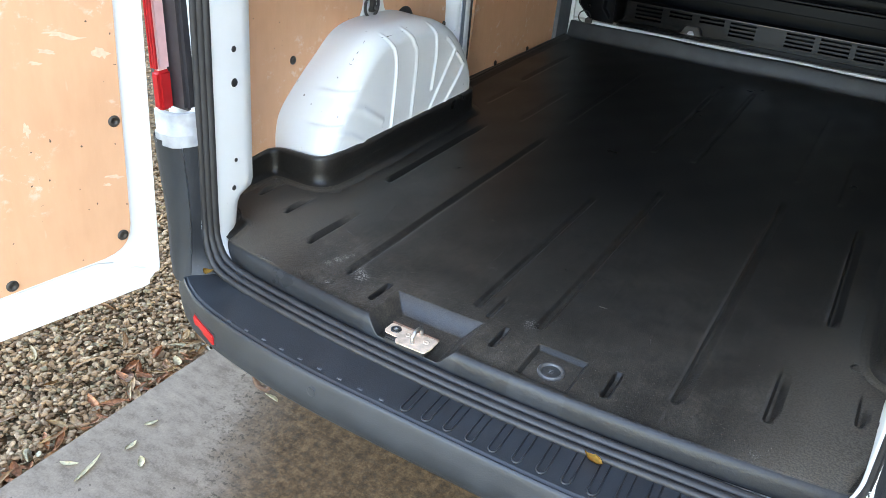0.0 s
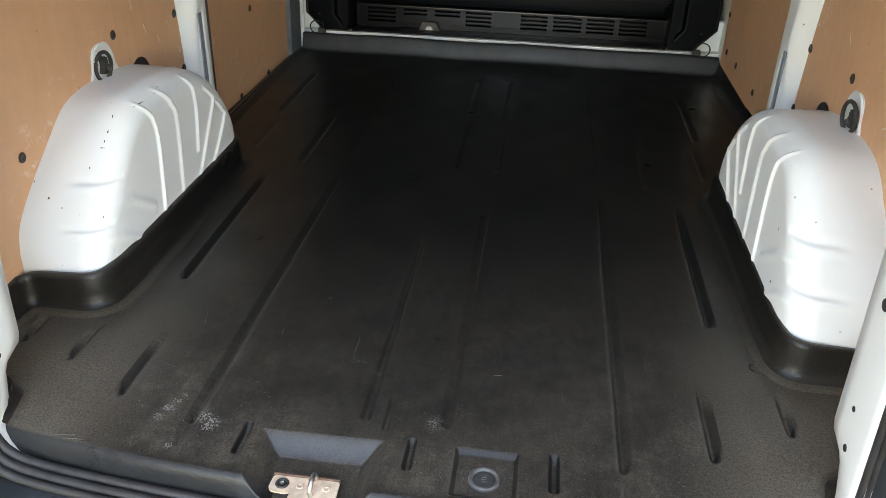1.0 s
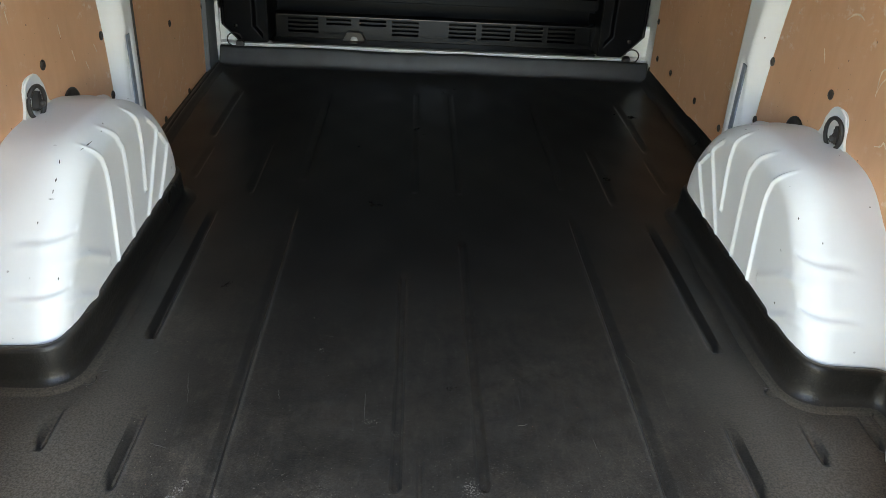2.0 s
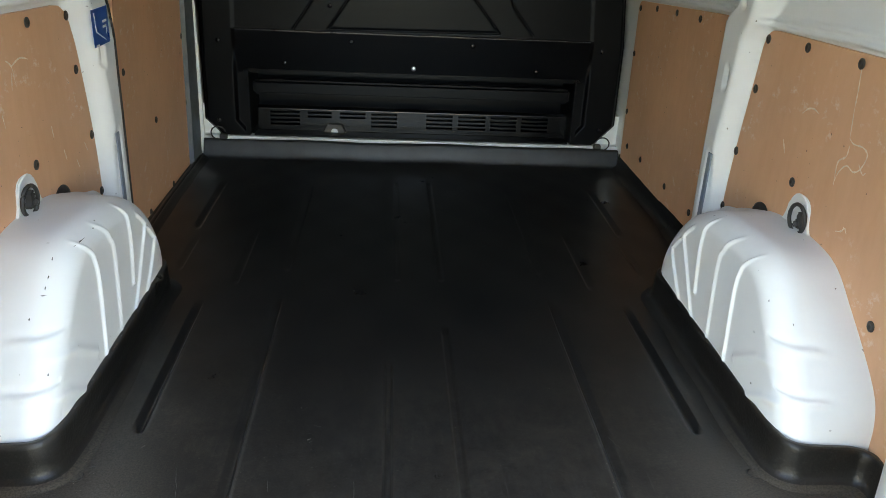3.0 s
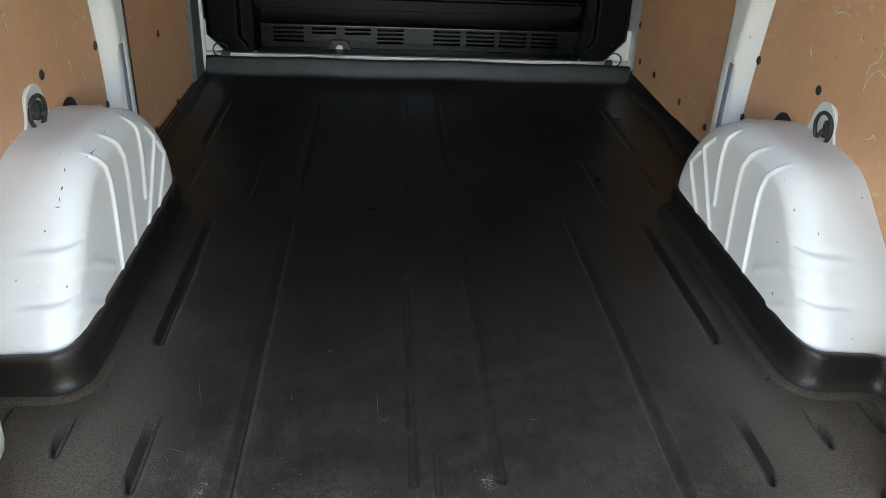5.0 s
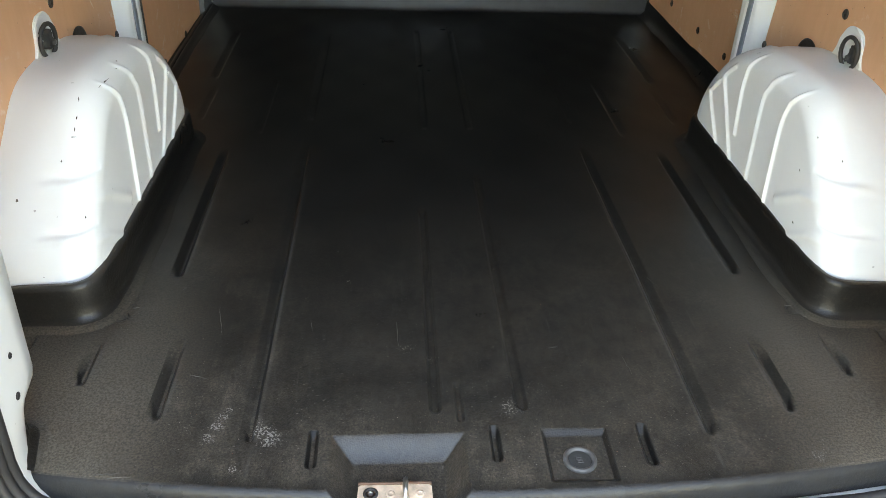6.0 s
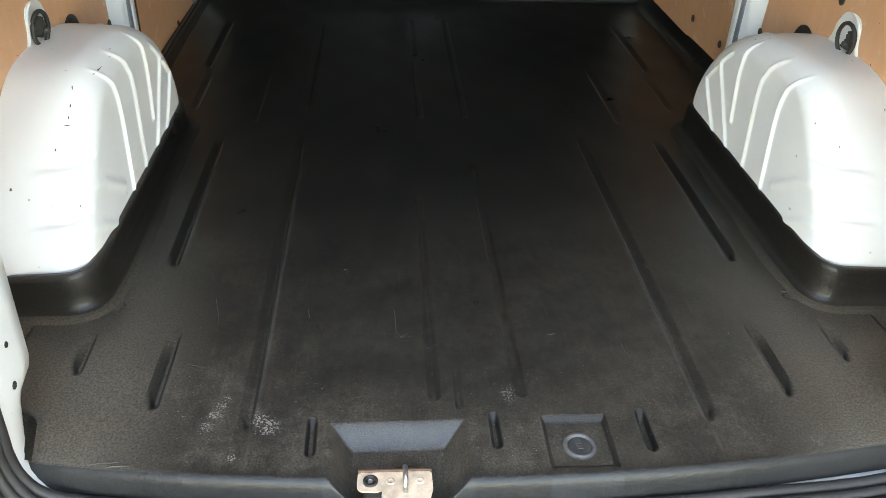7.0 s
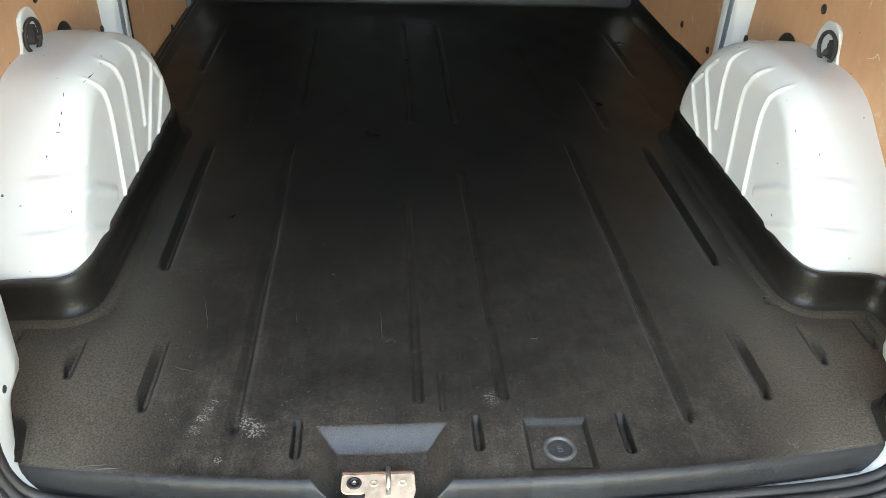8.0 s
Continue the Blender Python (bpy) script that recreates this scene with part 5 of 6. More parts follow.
def build_bulkhead():
    t = thing("bulkhead", "black pressed steel bulkhead with hexagon grooves", "bulkhead", "", (0.02, 2.66, 0.68))
    xs = np.linspace(BX0, BX1, 620)
    zs = np.unique(np.concatenate([np.linspace(BZ0, BZ1, 420), np.linspace(1.110, 1.124, 15)]))
    X, Z = np.meshgrid(xs, zs, indexing="ij")
    D = np.full(X.shape, 2.650)
    for line, dep in ((HEX_L, 0.008), (HEX_R, 0.008), (TRAP, 0.004), (SIDE_L, 0.004), (SIDE_R, 0.004)):
        D = D + dep * np.exp(-(poly_dist(X, Z, line) / 0.0040) ** 2)
    mid = sstep(-0.735, -0.715, X) * sstep(0.765, 0.745, X)
    D = D - 0.004 * (1 - mid)
    D = D + (-0.018 * sstep(1.1195, 1.1165, Z) + 0.16 * (1.116 - np.clip(Z, 0.94, 1.116))) * mid
    # edge rolls back
    lim_l = np.interp(Z, [0.677, 0.74, 1.0, 1.7, 1.97], [-0.80, -0.862, -0.862, -0.852, -0.80])
    lim_r = np.interp(Z, [0.677, 0.76, 1.1, 1.8, 1.97], [0.82, 0.898, 0.896, 0.830, 0.79])
    u = np.clip((X - BX0) / (BX1 - BX0), 0, 1)
    X = lim_l + (lim_r - lim_l) * u
    e = np.minimum(X - lim_l, lim_r - X)
    D = D + 0.02 * (1 - sstep(0.0, 0.02, e))
    hole = (X > -0.672) & (X < 0.705) & (Z < 0.945)
    keep = ~(hole[:-1, :-1] & hole[1:, 1:])
    L = np.array(t.location)
    grid("panel", np.stack([X, D, Z], -1) - L, BULK, t, keep=keep)

    def put(x0, x1, y0, y1, z0, z1, name, mat=BULK, bevel=0.004, parent=t, label="", seg=2):
        return part(name, box_bm(x0 - L[0], x1 - L[0], y0 - L[1], y1 - L[1], z0 - L[2], z1 - L[2], bevel, seg), mat, parent, label)

    # thin strip paints the glint where the pressed ledge's edge catches light
    put(-0.715, 0.745, 2.6285, 2.640, 1.1155, 1.1190, "ledge_edge", mat=EDGE, bevel=0.0012, label="thin grey strip painting the ledge's lit edge")
    put(-0.69, -0.668, 2.635, 2.898, 0.68, 0.955, "recess_side")
    put(0.70, 0.722, 2.635, 2.898, 0.68, 0.955, "recess_side")
    put(-0.69, 0.722, 2.655, 2.898, 0.940, 0.960, "recess_top")
    put(-0.668, 0.70, 2.715, 2.765, 0.836, 0.900, "cross_bar", bevel=0.012, seg=3)
    put(-0.668, 0.70, 2.880, 2.898, 0.66, 0.945, "recess_back")
    # ventilation panel with slots cut through it, plain round the latch
    slots = [(x, x + w) for x, w in ((-0.600, 0.126), (-0.440, 0.104), (-0.301, 0.112), (-0.164, 0.113), (0.077, 0.116), (0.218, 0.121), (0.361, 0.117), (0.500, 0.117))]
    rows = [(z, z + 0.0095) for z in (0.703, 0.7205, 0.738, 0.7555)]
    gx = np.unique(np.concatenate([np.linspace(-0.652, 0.700, 100)] + [np.array(p) for p in slots]))
    gz = np.unique(np.concatenate([np.linspace(0.664, 0.786, 40)] + [np.array(p) for p in rows]))
    U, V = np.meshgrid(gx, gz, indexing="ij")
    D = 2.735 - 0.010 * sstep(0.672, 0.664, V) + 0.014 * sstep(0.775, 0.786, V)
    mu, mv = (gx[:-1] + gx[1:]) / 2, (gz[:-1] + gz[1:]) / 2
    cut_u = sum(((mu > a) & (mu < b)).astype(int) for a, b in slots) > 0
    cut_v = sum(((mv > a) & (mv < b)).astype(int) for a, b in rows) > 0
    open_lat = (mu > -0.445) & (mu < -0.185)
    cut = cut_u[:, None] & cut_v[None, :] & ~(open_lat[:, None] & (mv < 0.733)[None, :])
    grid("vent_panel", np.stack([U, D, V], -1) - L, VENT, t, keep=~cut)
    for a, b in slots:
        for z0, z1 in rows:
            if z0 < 0.733 and -0.445 < a < -0.185:
                continue
            put(a, b, 2.7325, 2.7475, z1 - 0.001, z1 + 0.0025, "vent_louvre", mat=VENT, bevel=0.001, seg=1)
    put(-0.66, 0.70, 2.66, 2.735, 0.668, 0.68, "lower_ledge")
    latch = thing("floor_latch", "dull chrome latch loop in black trapezoid bracket", "latch", "", (-0.322, 2.725, 0.668))
    o = rounded([(-0.052, 0.0), (0.052, 0.0), (0.030, 0.044), (-0.030, 0.044)], 0.008)
    part("bracket", slab_bm(o, lambda u, v, d: Vector((u, -0.012 + d, v + 0.003)), 0.02, 0.003), RUBBER, latch)
    o = rounded([(-0.017, 0.012), (0.017, 0.012), (0.009, 0.028), (-0.009, 0.028)], 0.005)
    part("chrome_loop", slab_bm(o, lambda u, v, d: Vector((u, -0.017 + d, v + 0.002)), 0.006, 0.002), CHROME, latch, "dull chrome loop")
    # window gasket and blank pane
    line = rrect_line(-0.218, 0.238, 1.692, 1.95, 0.06, 8)
    part("window_gasket", tube_bm([Vector((x, 2.645, z)) - t.location for x, z in line], 0.027, 12, True, 0.6), BULK, t, "thick black rubber window gasket", True)
    o = rrect_line(-0.218, 0.238, 1.692, 1.95, 0.06, 8)
    part("window_blank", slab_bm(o, lambda u, v, d: Vector((u, 2.638 + d, v)) - t.location, 0.006), BULK, t, "black blanked window pane")
    for x, z in ((-0.334, 1.221), (0.012, 0.980), (0.253, 1.085), (-0.245, 1.083), (0.80, 1.08), (-0.786, 1.07), (-0.52, 0.985), (0.53, 0.985), (-0.80, 0.74), (0.83, 0.745)):
        y = 2.632 + 0.16 * (1.116 - z) if z < 1.1 else 2.648
        y = 2.6455 if abs(x) > 0.74 else y
        part("bolt", lathe_bm([(0.010, 0), (0.010, 0.003), (0.006, 0.005), (0.002, 0.005)], Matrix.Translation(-t.location) @ facing((x, y, z), (0, -1, 0)), 12), STEEL if (x, z) == (0.012, 0.980) else VENT, t, "", True)
    for x, s in ((-0.79, 1), (0.83, -1)):
        c = thing("cable_loop", "thin black cable loop at the bulkhead foot", "cable", "cable loops", (x, 2.62, 0.665))
        pts = [(s * (0.03 * math.cos(a) - 0.01), -0.012, 0.028 + 0.028 * math.sin(a)) for a in np.linspace(0.2, 4.6, 18)]
        part("cable", tube_bm(pts, 0.003, 6), RUBBER, c, "", True)
        part("clip", box_bm(s * 0.01 - 0.015, s * 0.01 + 0.015, -0.02, 0.008, 0.0, 0.025, 0.004), RUBBER, c)


build_bulkhead()


# ---- rear sill: striker, seal, bumper ----
def build_striker():
    z = FLOOR - 0.024
    t = thing("striker_plate", "worn pale steel door striker plate with loop", "striker", "", (-0.14, 0.12, z))
    o = rounded([(-0.059, 0.021), (0.052, 0.021), (0.053, -0.012), (0.048, -0.030), (-0.018, -0.032), (-0.024, -0.024), (-0.022, -0.012), (-0.030, -0.016), (-0.054, -0.014), (-0.060, -0.008)], 0.004)
    part("plate", slab_bm(o, lambda u, v, d: Vector((u, v, 0.005 - d)), 0.003, 0.0012), WORN, t)
    part("mount", box_bm(-0.050, 0.046, -0.026, 0.018, -0.013, 0.0025, 0.003), RUBBER, t, "black mount under the plate")
    part("flange", box_bm(-0.059, 0.052, 0.0205, 0.0245, 0.0005, 0.0085, 0.001, 1), RUST, t, "rusty bent-up edge")
    pts = [(0.012, -0.016, 0.0)] + [(0.012, 0.002 - 0.018 * math.cos(a), 0.012 + 0.015 * math.sin(a)) for a in np.linspace(0, math.pi, 10)] + [(0.012, 0.020, 0.0)]
    part("loop", tube_bm(pts, 0.0042, 8), STEEL, t, "bright steel loop", True)
    bolt = part("bolt", lathe_bm([(0.0115, 0.004), (0.0115, 0.0062), (0.0095, 0.0075), (0.0072, 0.0075), (0.0066, 0.0050), (0.001, 0.0050)], facing((-0.040, 0.004, 0.0), (0, 0, 1)), 24), RUBBER, t, "black socket bolt", True)
    part("socket", lathe_bm([(0.0050, 0.004), (0.0050, 0.0068), (0.0030, 0.0072), (0.0022, 0.0058), (0.0005, 0.0058)], facing((-0.040, 0.004, 0.0), (0, 0, 1)), 6), STEEL, bolt, "bright six-sided socket")
    for x in (-0.010, 0.034):
        part("rivet", lathe_bm([(0.0075, 0.004), (0.0065, 0.0058), (0.0040, 0.0062), (0.0032, 0.0054), (0.001, 0.0054)], facing((x, 0.003, 0.0), (0, 0, 1)), 14), WORN, t, "", True)


def build_seal():
    """Rubber weatherstrip round the rear opening: along the sill and up both pillars."""
    t = thing("weatherstrip", "black ribbed rubber seal round the rear opening", "door seal")
    arms = {}
    for side in (-1, 1):
        arm, off, low = [], 0.014 if side > 0 else 0.003, 0.007 if side > 0 else 0.0
        for x in np.linspace(0, 0.58, 18):
            arm.append((x, sill_y(x) - 0.012 - low * float(sstep(0.42, 0.58, x)), 0.553, 1.0))
        for z in np.linspace(0.558, 0.68, 12):
            k = 1 - float(sstep(0.558, 0.66, z))
            arm.append((post_rear(z) + 0.002 + off * (1 - k * 0.6), 0.132 + (sill_y(0.60) - 0.012 - low - 0.132) * k, z, k))
        for z in np.linspace(0.72, 1.93, 20):
            arm.append((post_rear(z) + 0.002 + off, 0.132, z, 0.0))
        arms[side] = [(side * x, y, z, k) for x, y, z, k in arm]
    path = arms[-1][::-1] + arms[1][1:]
    for _ in range(3):
        path = path[:1] + [tuple((a + 2 * b + c) / 4 for a, b, c in zip(*trio)) for trio in zip(path, path[1:], path[2:])] + path[-1:]
    for off, rad, nm in ((0.0, 0.0092, "inner_bead"), (0.0175, 0.0088, "middle_bead"), (0.034, 0.0075, "outer_bead")):
        pts = [(x + math.copysign(off * 0.34 * (1 - k), x), y - off * (0.62 + 0.38 * k), z - off * 0.2 * k) for x, y, z, k in path]
        part(nm, tube_bm(pts, rad, 8), RUBBER, t, "", True)


def build_bumper():
    t = thing("rear_bumper", "dark grey plastic rear bumper with step tread", "bumper", "", (0, 0.0, 0.36))
    outer = [(0, -0.058), (0.25, -0.056), (0.40, -0.046), (0.52, -0.030), (0.60, -0.012), (0.66, 0.012), (0.72, 0.050), (0.78, 0.110), (0.80, 0.24)]
    inner = [(0, 0.052), (0.25, 0.058), (0.40, 0.070), (0.52, 0.084), (0.59, 0.096), (0.64, 0.108), (0.69, 0.13), (0.74, 0.19), (0.78, 0.28)]
    rows = []
    tt = np.linspace(0, len(outer) - 1, 60)
    o, q = np.array(outer), np.array(inner)

    def smooth(P, u):
        i = min(int(u), len(P) - 2)
        f = u - i
        a, b, c, d = P[max(i - 1, 0)], P[i], P[i + 1], P[min(i + 2, len(P) - 1)]
        if i == 0:
            a = np.array([-P[1][0], P[1][1]])
        return 0.5 * ((2 * b) + (c - a) * f + (2 * a - 5 * b + 4 * c - d) * f ** 2 + (3 * b - a - 3 * c + d) * f ** 3)

    for u in tt:
        a, b = smooth(o, u), smooth(q, u)
        n = (a - b) / np.linalg.norm(a - b)
        row = []
        for f, z in ((0.0, 0.528), (0.0, 0.541), (0.03, 0.5435), (0.06, 0.5435), (0.5, 0.5425), (0.84, 0.541), (0.865, 0.541), (0.885, 0.5365), (0.905, 0.5365), (0.925, 0.541), (0.95, 0.541), (0.985, 0.535), (1.0, 0.524)):
            p = b + (a - b) * f
            row.append((p[0], p[1], z))
        for d, z in ((0.005, 0.508), (0.008, 0.485), (0.005, 0.460), (-0.006, 0.444), (-0.025, 0.436), (-0.07, 0.434), (-0.085, 0.46)):
            p = a + n * d
            row.append((p[0], p[1], z))
        rows.append(row)
    R = np.array(rows)
    L = R[::-1].copy()
    L[:, :, 0] *= -1
    P = np.concatenate([L[:-1], R])
    grid("shell", P - np.array(t.location), BUMPER, t)
    bar = None
    for k in range(18):
        x = -0.055 + k * 0.046
        if x > 0.62:
            break
        if bar is None:
            o = [(-0.008, 0.045, 0.001)] + [(-0.008 * math.cos(a), -0.030 - 0.010 * math.sin(a), 0.001) for a in np.linspace(0, math.pi, 9)] + [(0.008, 0.045, 0.001)]
            bar = part("tread_bar", tube_bm(o, 0.0022, 6), BUMPER, t, "", True).data
            ob = t.children[-1]
        else:
            ob = new("tread_bar", bar)
            ob.parent = t
        ob.location = (x, 0.004 + 0.09 * x * x, 0.5415 - 0.36)
        ob.rotation_euler = (0, 0, 0.1 * x)
    stud = None
    for k in range(9):
        x = -0.105 - k * 0.0505
        if stud is None:
            o = rounded([(-0.006, -0.003), (0.006, -0.003), (0.006, 0.003), (-0.006, 0.003)], 0.003, 4)
            stud = part("tread_stud", slab_bm(o, lambda u, v, d: Vector((u, v, 0.002 - d)), 0.004, 0.001), STUD, t).data
            ob = t.children[-1]
        else:
            ob = new("tread_stud", stud)
            ob.parent = t
        ob.location = (x, -0.034 + 0.075 * x * x, 0.5415 - 0.36)
    m = Matrix.Translation(-t.location) @ facing((-0.252, -0.0595, 0.507), (-0.05, -1, 0.1))
    part("parking_sensor", lathe_bm([(0.0115, -0.004), (0.0115, 0.002), (0.0095, 0.003), (0.0085, 0.001), (0.001, 0.001)], m, 20), BUMPER, t, "round grey parking sensor", True)
    for s in (-1, 1):
        o = rounded([(-0.044, -0.008), (0.040, -0.020), (0.040, 0.004), (-0.044, 0.016)], 0.004)
        c = Vector((s * 0.578, -0.019, 0.495))
        along = Vector((s * -0.957, -0.287, 0)).normalized()
        outw = Vector((s * 0.287, -0.957, 0)).normalized()
        part("reflector", slab_bm(o, lambda u, v, e: c + along * u + Vector((0, 0, v)) + outw * (0.007 - e) - t.location, 0.012, 0.002), RED, t, "red rear reflector")
        o = rounded([(-0.048, -0.012), (0.044, -0.024), (0.044, 0.008), (-0.048, 0.020)], 0.005)
        part("reflector_frame", slab_bm(o, lambda u, v, e: c + along * u + Vector((0, 0, v)) + outw * (0.004 - e) - t.location, 0.012, 0.002), RUBBER, t)
    return t


build_striker()
build_seal()
build_bumper()


# ---- rear corners: jamb, lamp, hinge, cladding ----
def build_corner(side):
    t = thing("tail_lamp", "tall red and clear tail lamp in black jamb", "tail lamp", "tail lamps", (side * 0.77, 0.06, 0.93))
    L = t.location
    far = 0.028 if side > 0 else 0.0
    part("housing", box_bm(*sorted((side * 0.694 - L.x, side * 0.80 - L.x)), 0.088 - L.y, 0.16 - L.y, 0.0, 0.95, 0.008), JAMB, t, "black lamp housing")
    part("red_lens", box_bm(*sorted((side * (0.731 + far) - L.x, side * (0.756 + far) - L.x)), 0.055 - L.y, 0.090 - L.y, 0.002, 0.085, 0.006), RED, t, "bright red lens")
    part("clear_lens", box_bm(*sorted((side * (0.732 + far) - L.x, side * (0.755 + far) - L.x)), 0.057 - L.y, 0.090 - L.y, 0.085, 0.80, 0.006), PINK, t, "clear and red striped lens")
    for k in range(3):
        x = side * (0.736 + far + 0.007 * k) - L.x
        part("lens_rib", box_bm(x - 0.002, x + 0.002, 0.053 - L.y, 0.059 - L.y, 0.09, 0.79, 0.001, 1), RED, t)
    c = thing("corner_cladding", "dark grey plastic corner cladding above the bumper", "cladding", "corner claddings", (side * 0.78, 0.12, 0.53))
    zs = np.linspace(0.0, 0.335, 16)
    P = np.zeros((16, 12, 3))
    for i, z in enumerate(zs):
        sw = 0.006 * math.sin(z / 0.335 * math.pi) - 0.012 * (1 - z / 0.335) ** 3
        wd = 0.014 * float(sstep(0.05, 0.28, z)) - 0.012 * float(sstep(0.06, 0.0, z))
        x0 = post_rear(0.53 + z) + 0.016
        prof = [(x0, 0.142), (x0, 0.132), (x0 + 0.003, 0.122 - 0.03 * float(sstep(0.10, 0.16, z))), (0.706, 0.074 + sw), (0.719, 0.058 + sw), (0.744 + wd, 0.056 + sw), (0.772 + wd, 0.070 + sw), (0.789 + wd, 0.092 + sw), (0.797 + wd, 0.122 + sw), (0.802 + wd, 0.165), (0.806 + wd, 0.19), (0.806 + wd, 0.21)]
        for j, (x, y) in enumerate(prof):
            P[i, j] = (side * x - c.location.x, y - c.location.y, z)
    grid("outer_panel", P[:, 3:], BUMPER, c)
    grid("jamb_return", P[:, :4] + np.array([0, 0.001, 0]), BUMPER, c)


def build_door(side):
    """A rear door swung open to just past ninety degrees; local x runs from the hinge edge to the free edge, local y into the door's thickness."""
    hx, hy = (0.752 if side > 0 else -0.722), -0.006
    along = Vector((side * 0.190, -0.982, 0)).normalized()
    out = Vector((side * 0.982, 0.190, 0)).normalized()
    t = thing("rear_door", "white rear van door, open, lined with tan plywood", "door", "rear doors", (hx, hy, 0.557))

    def place(u, v, d):
        return along * u + Vector((-side * 0.066 * (v - 0.03), 0, v)) + out * d

    W, H = 0.70, 1.40
    o = rounded([(0.0, 0.0), (W, 0.0), (W, H), (0.0, H)], 0.045, 10)
    part("inner_frame", slab_bm(o, place, 0.035, 0.012), PAINT, t)
    part("outer_skin", slab_bm(rounded([(0.012, -0.004), (W + 0.01, -0.004), (W + 0.01, H + 0.01), (0.012, H + 0.01)], 0.045, 10), lambda u, v, d: place(u, v, 0.035 + d), 0.02, 0.006), PAINT, t)
    q = rounded([(0.062, 0.110, 0.06), (0.63, 0.090, 0.06), (0.63, 1.30, 0.06), (0.052, 1.30, 0.06)], 0.05)
    lin = part("lining_board", slab_bm(q, lambda u, v, d: place(u, v, -0.006 + d), 0.010, 0.0015), PLY, t, "scuffed tan plywood door lining")
    for u, v in ((0.080, 0.150), (0.076, 0.40), (0.305, 0.119), (0.55, 0.119), (0.075, 0.66), (0.075, 0.92), (0.31, 1.27), (0.55, 1.27)):
        part("screw", lathe_bm(SCREW_PROFILE, facing(place(u, v, -0.0062), -out), 14), SCREW, lin, "", True)
    if side < 0:
        # pale rubbed patches on the board
        rnd = random.Random(4)
        for u, v, w, h in ((0.14, 0.70, 0.020, 0.022), (0.150, 0.575, 0.036, 0.007), (0.185, 0.552, 0.022, 0.005), (0.088, 0.535, 0.020, 0.012), (0.205, 0.535, 0.012, 0.004), (0.085, 0.285, 0.020, 0.005), (0.10, 0.272, 0.010, 0.004), (0.235, 0.42, 0.007, 0.016), (0.30, 0.66, 0.014, 0.006), (0.41, 0.50, 0.018, 0.008)):
            rim = [(u + w * rnd.uniform(0.45, 1.1) * math.cos(k * math.pi / 9), v + h * rnd.uniform(0.45, 1.1) * math.sin(k * math.pi / 9) + 0.25 * w * math.cos(k * math.pi / 9)) for k in range(18)]
            part("pale_scuff", slab_bm(rim, lambda uu, vv, d: place(uu, vv, -0.0064 + d), 0.001, 0.0), SMEAR, lin, "pale rubbed patch")
        # the hinge's curved cover between lamp and cladding
        prof = [(0.690, 0.120), (0.690, 0.095), (0.694, 0.085), (0.704, 0.068), (0.716, 0.058), (0.740, 0.056), (0.770, 0.062), (0.778, 0.075)]
        zs = [0.852, 0.854, 0.8545, 0.879, 0.8805, 0.882, 0.9255, 0.926, 0.928]
        P = np.array([[(side * x, y + (0.004 if i > 4 else 0.0) + (0.012 if i in (0, 8) else 0.0), z) for x, y in prof] for i, z in enumerate(zs)])
        grid("hinge", P - np.array(t.location), HINGEW, t, "white painted hinge cover, creased")
        part("pressed_rib", slab_bm(rounded([(0.03, 0.045), (0.62, 0.028), (0.62, 0.040), (0.06, 0.062)], 0.006), lambda u, v, d: place(u, v, -0.004 + d), 0.006, 0.002), PAINT, t)
        part("pressed_rib", slab_bm(rounded([(0.10, 0.088), (0.62, 0.068), (0.62, 0.086), (0.14, 0.100)], 0.006), lambda u, v, d: place(u, v, -0.003 + d), 0.006, 0.002), PAINT, t)
        return t
    pts = rounded([(0.692, 0.960), (0.720, 0.955), (0.760, 0.905), (0.760, 0.862), (0.733, 0.862), (0.691, 0.880)], 0.012)
    h = part("hinge", slab_bm(pts, lambda u, v, d: Vector((side * u, 0.066 + d - 0.35 * (u - 0.684), v)) - t.location, 0.03, 0.004), HINGE, t, "dull grey steel hinge plate with two bolts")
    for x, z in ((0.715, 0.919), (0.741, 0.888)):
        part("bolt", lathe_bm([(0.0135, -0.004), (0.0135, 0.003), (0.0095, 0.004), (0.0085, 0.008), (0.001, 0.008)], Matrix.Translation(-t.location) @ facing((side * x, 0.066 - 0.35 * (x - 0.684), z), (side * -0.33, -0.94, 0)), 6), HINGE, h)
    part("hinge_arm", slab_bm(rounded([(0.72, 0.07), (0.735, 0.02), (0.755, 0.0), (0.772, 0.01), (0.765, 0.08)], 0.008), lambda u, v, d: Vector((side * u, v, 0.862 + d)) - t.location, 0.06, 0.004), HINGE, t, "dull grey hinge arm")
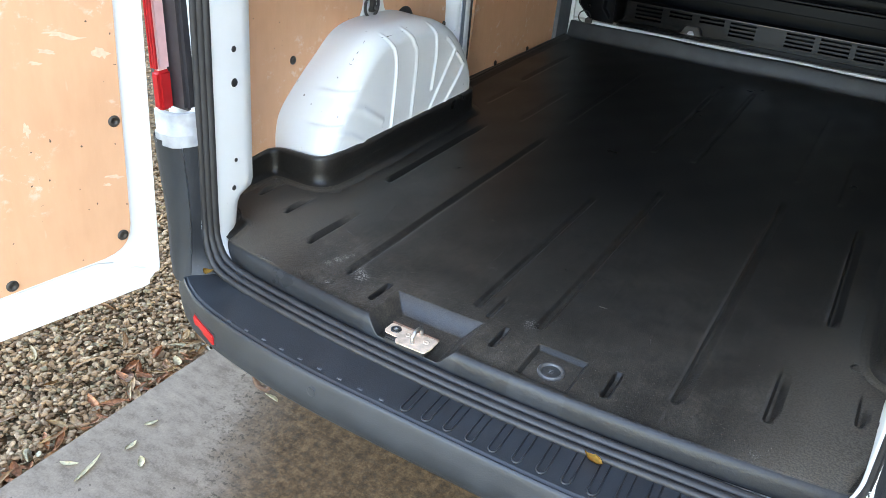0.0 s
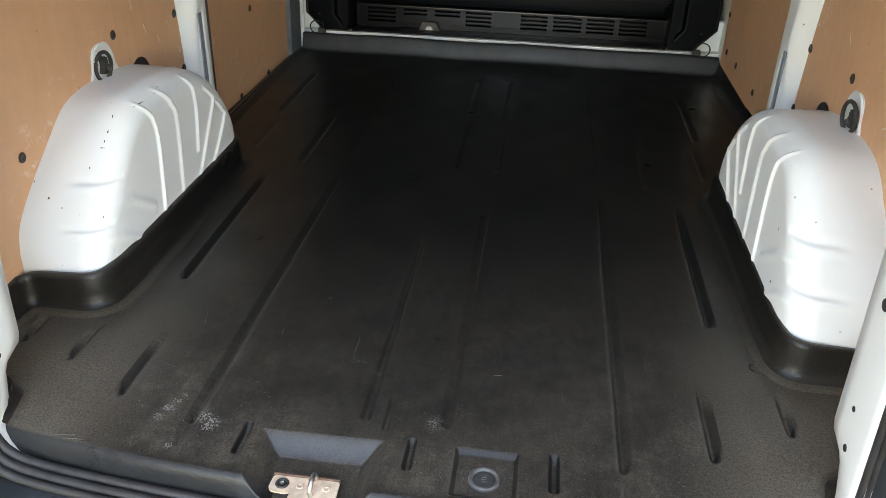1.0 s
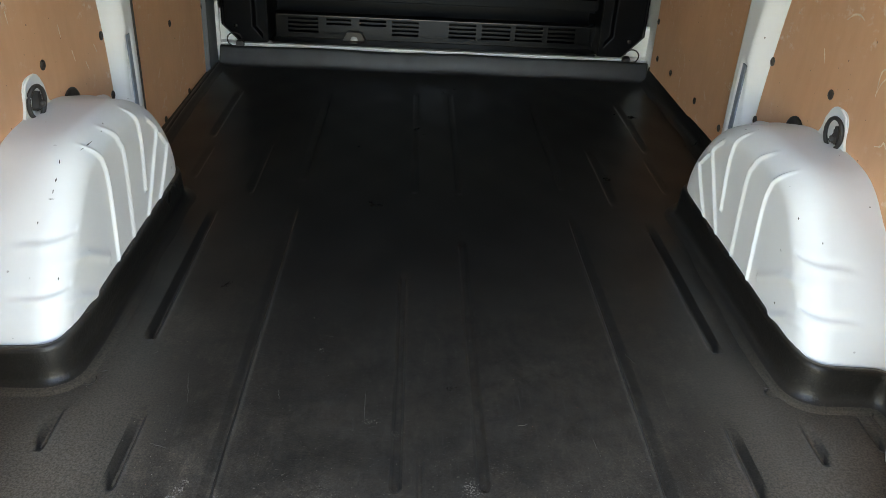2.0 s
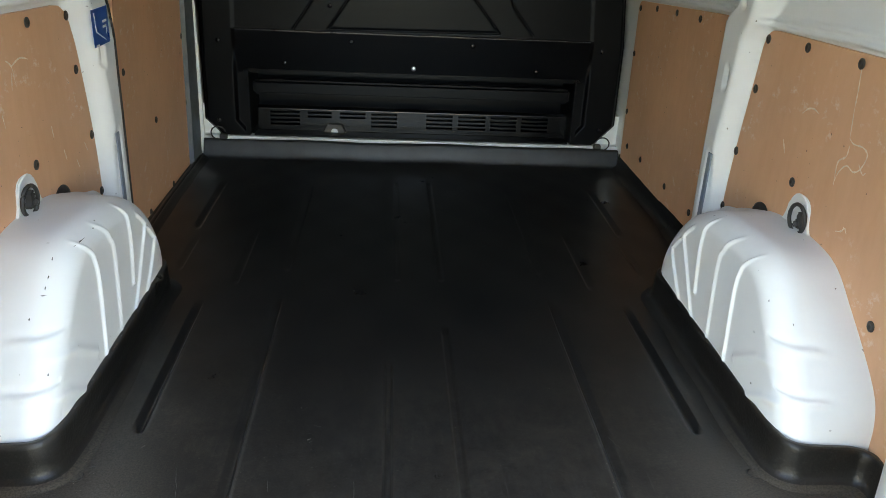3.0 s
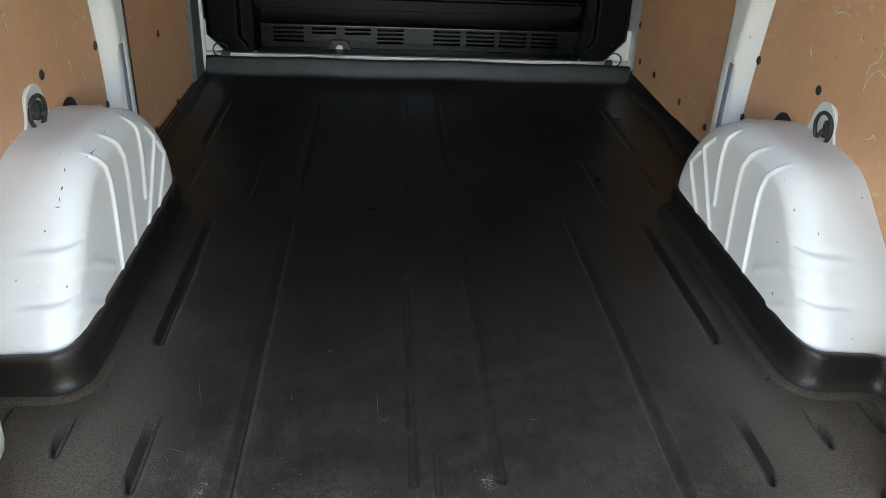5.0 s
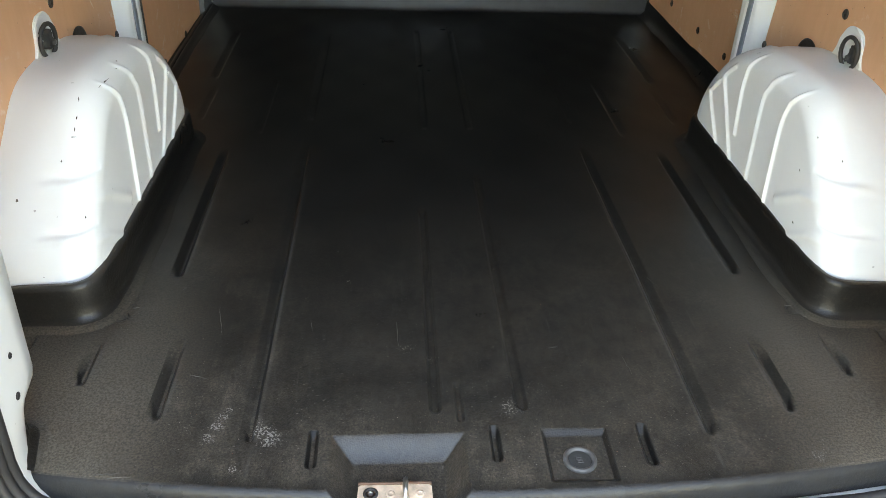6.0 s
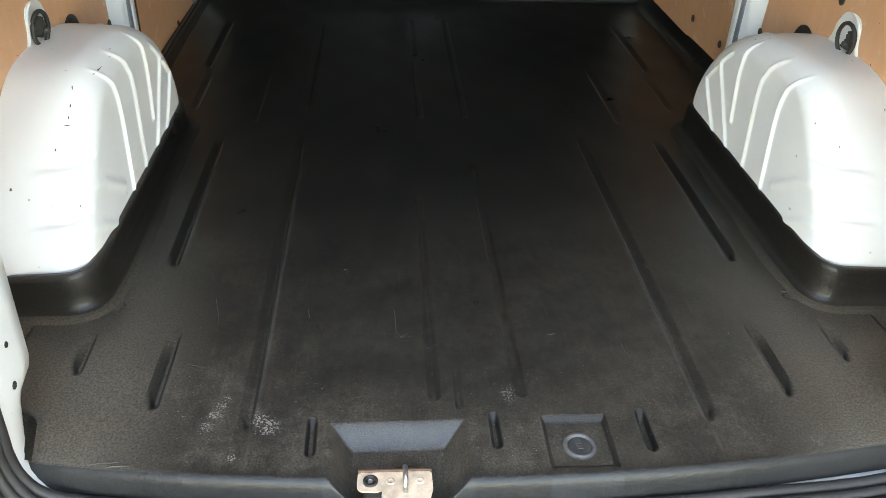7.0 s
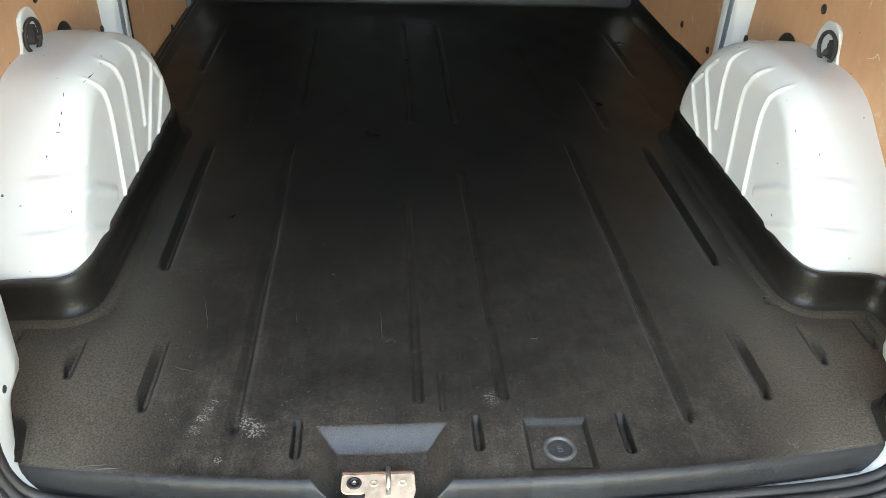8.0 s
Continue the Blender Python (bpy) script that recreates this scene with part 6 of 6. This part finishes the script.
    # pressed crease along the lower frame
    part("pressed_rib", slab_bm(rounded([(0.03, 0.045), (0.62, 0.028), (0.62, 0.040), (0.06, 0.062)], 0.006), lambda u, v, d: place(u, v, -0.004 + d), 0.006, 0.002), PAINT, t)
    return t


for s in (-1, 1):
    build_corner(s)
    build_door(s)


def build_yellow_box():
    """Yellow plastic door-stay housing on the right pillar."""
    t = thing("door_stay", "yellow plastic door stay box with coloured warning label", "door stay", "", (0.70, 0.18, 1.279))
    part("case", slab_bm(rounded([(-0.074, -0.060), (0.045, -0.060), (0.040, 0.030), (-0.089, 0.020)], 0.014, 5), lambda u, v, d: Vector((u, v, 0.060 - d)), 0.060, 0.006), YELLOW, t)
    part("clip", box_bm(-0.064, 0.02, -0.045, 0.0, 0.057, 0.066, 0.003), RUBBER, t, "black rubber clip")
    part("slot", box_bm(-0.060, 0.03, -0.0615, -0.045, 0.045, 0.053, 0.003), RUBBER, t, "dark slot")
    part("strap", box_bm(-0.070, 0.03, -0.058, 0.0, -0.006, 0.003, 0.002), RUBBER, t)
    part("label_orange", box_bm(-0.069, -0.050, -0.0618, -0.0595, 0.006, 0.040, 0.0004, 1), ORANGE, t, "orange warning label")
    part("label_green", box_bm(-0.048, -0.014, -0.0618, -0.0595, 0.006, 0.040, 0.0004, 1), GREEN, t, "green warning label")
    part("label_border", box_bm(-0.0705, -0.012, -0.0614, -0.0590, 0.004, 0.042, 0.0004, 1), WHITEP, t, "white label backing")
    for x, z in ((-0.066, 0.010), (-0.066, 0.030), (-0.044, 0.012), (-0.044, 0.026)):
        part("label_bar", box_bm(x, x + 0.012, -0.0628, -0.0612, z, z + 0.005, 0.0003, 1), WHITEP, t)


build_yellow_box()


def build_tow_eye():
    t = thing("tow_eye", "rusty steel tow eye hanging below the bumper", "tow eye", "", (-0.44, 0.0, 0.428))
    pts = [(0.022 * math.cos(a), 0, -0.026 + 0.020 * math.sin(a)) for a in np.linspace(0, 2 * math.pi, 21)[:-1]]
    part("eye", tube_bm(pts, 0.006, 8, True), RUST, t, "", True)
    part("shank", box_bm(-0.012, 0.012, -0.008, 0.03, -0.008, 0.03, 0.004), RUST, t)


build_tow_eye()
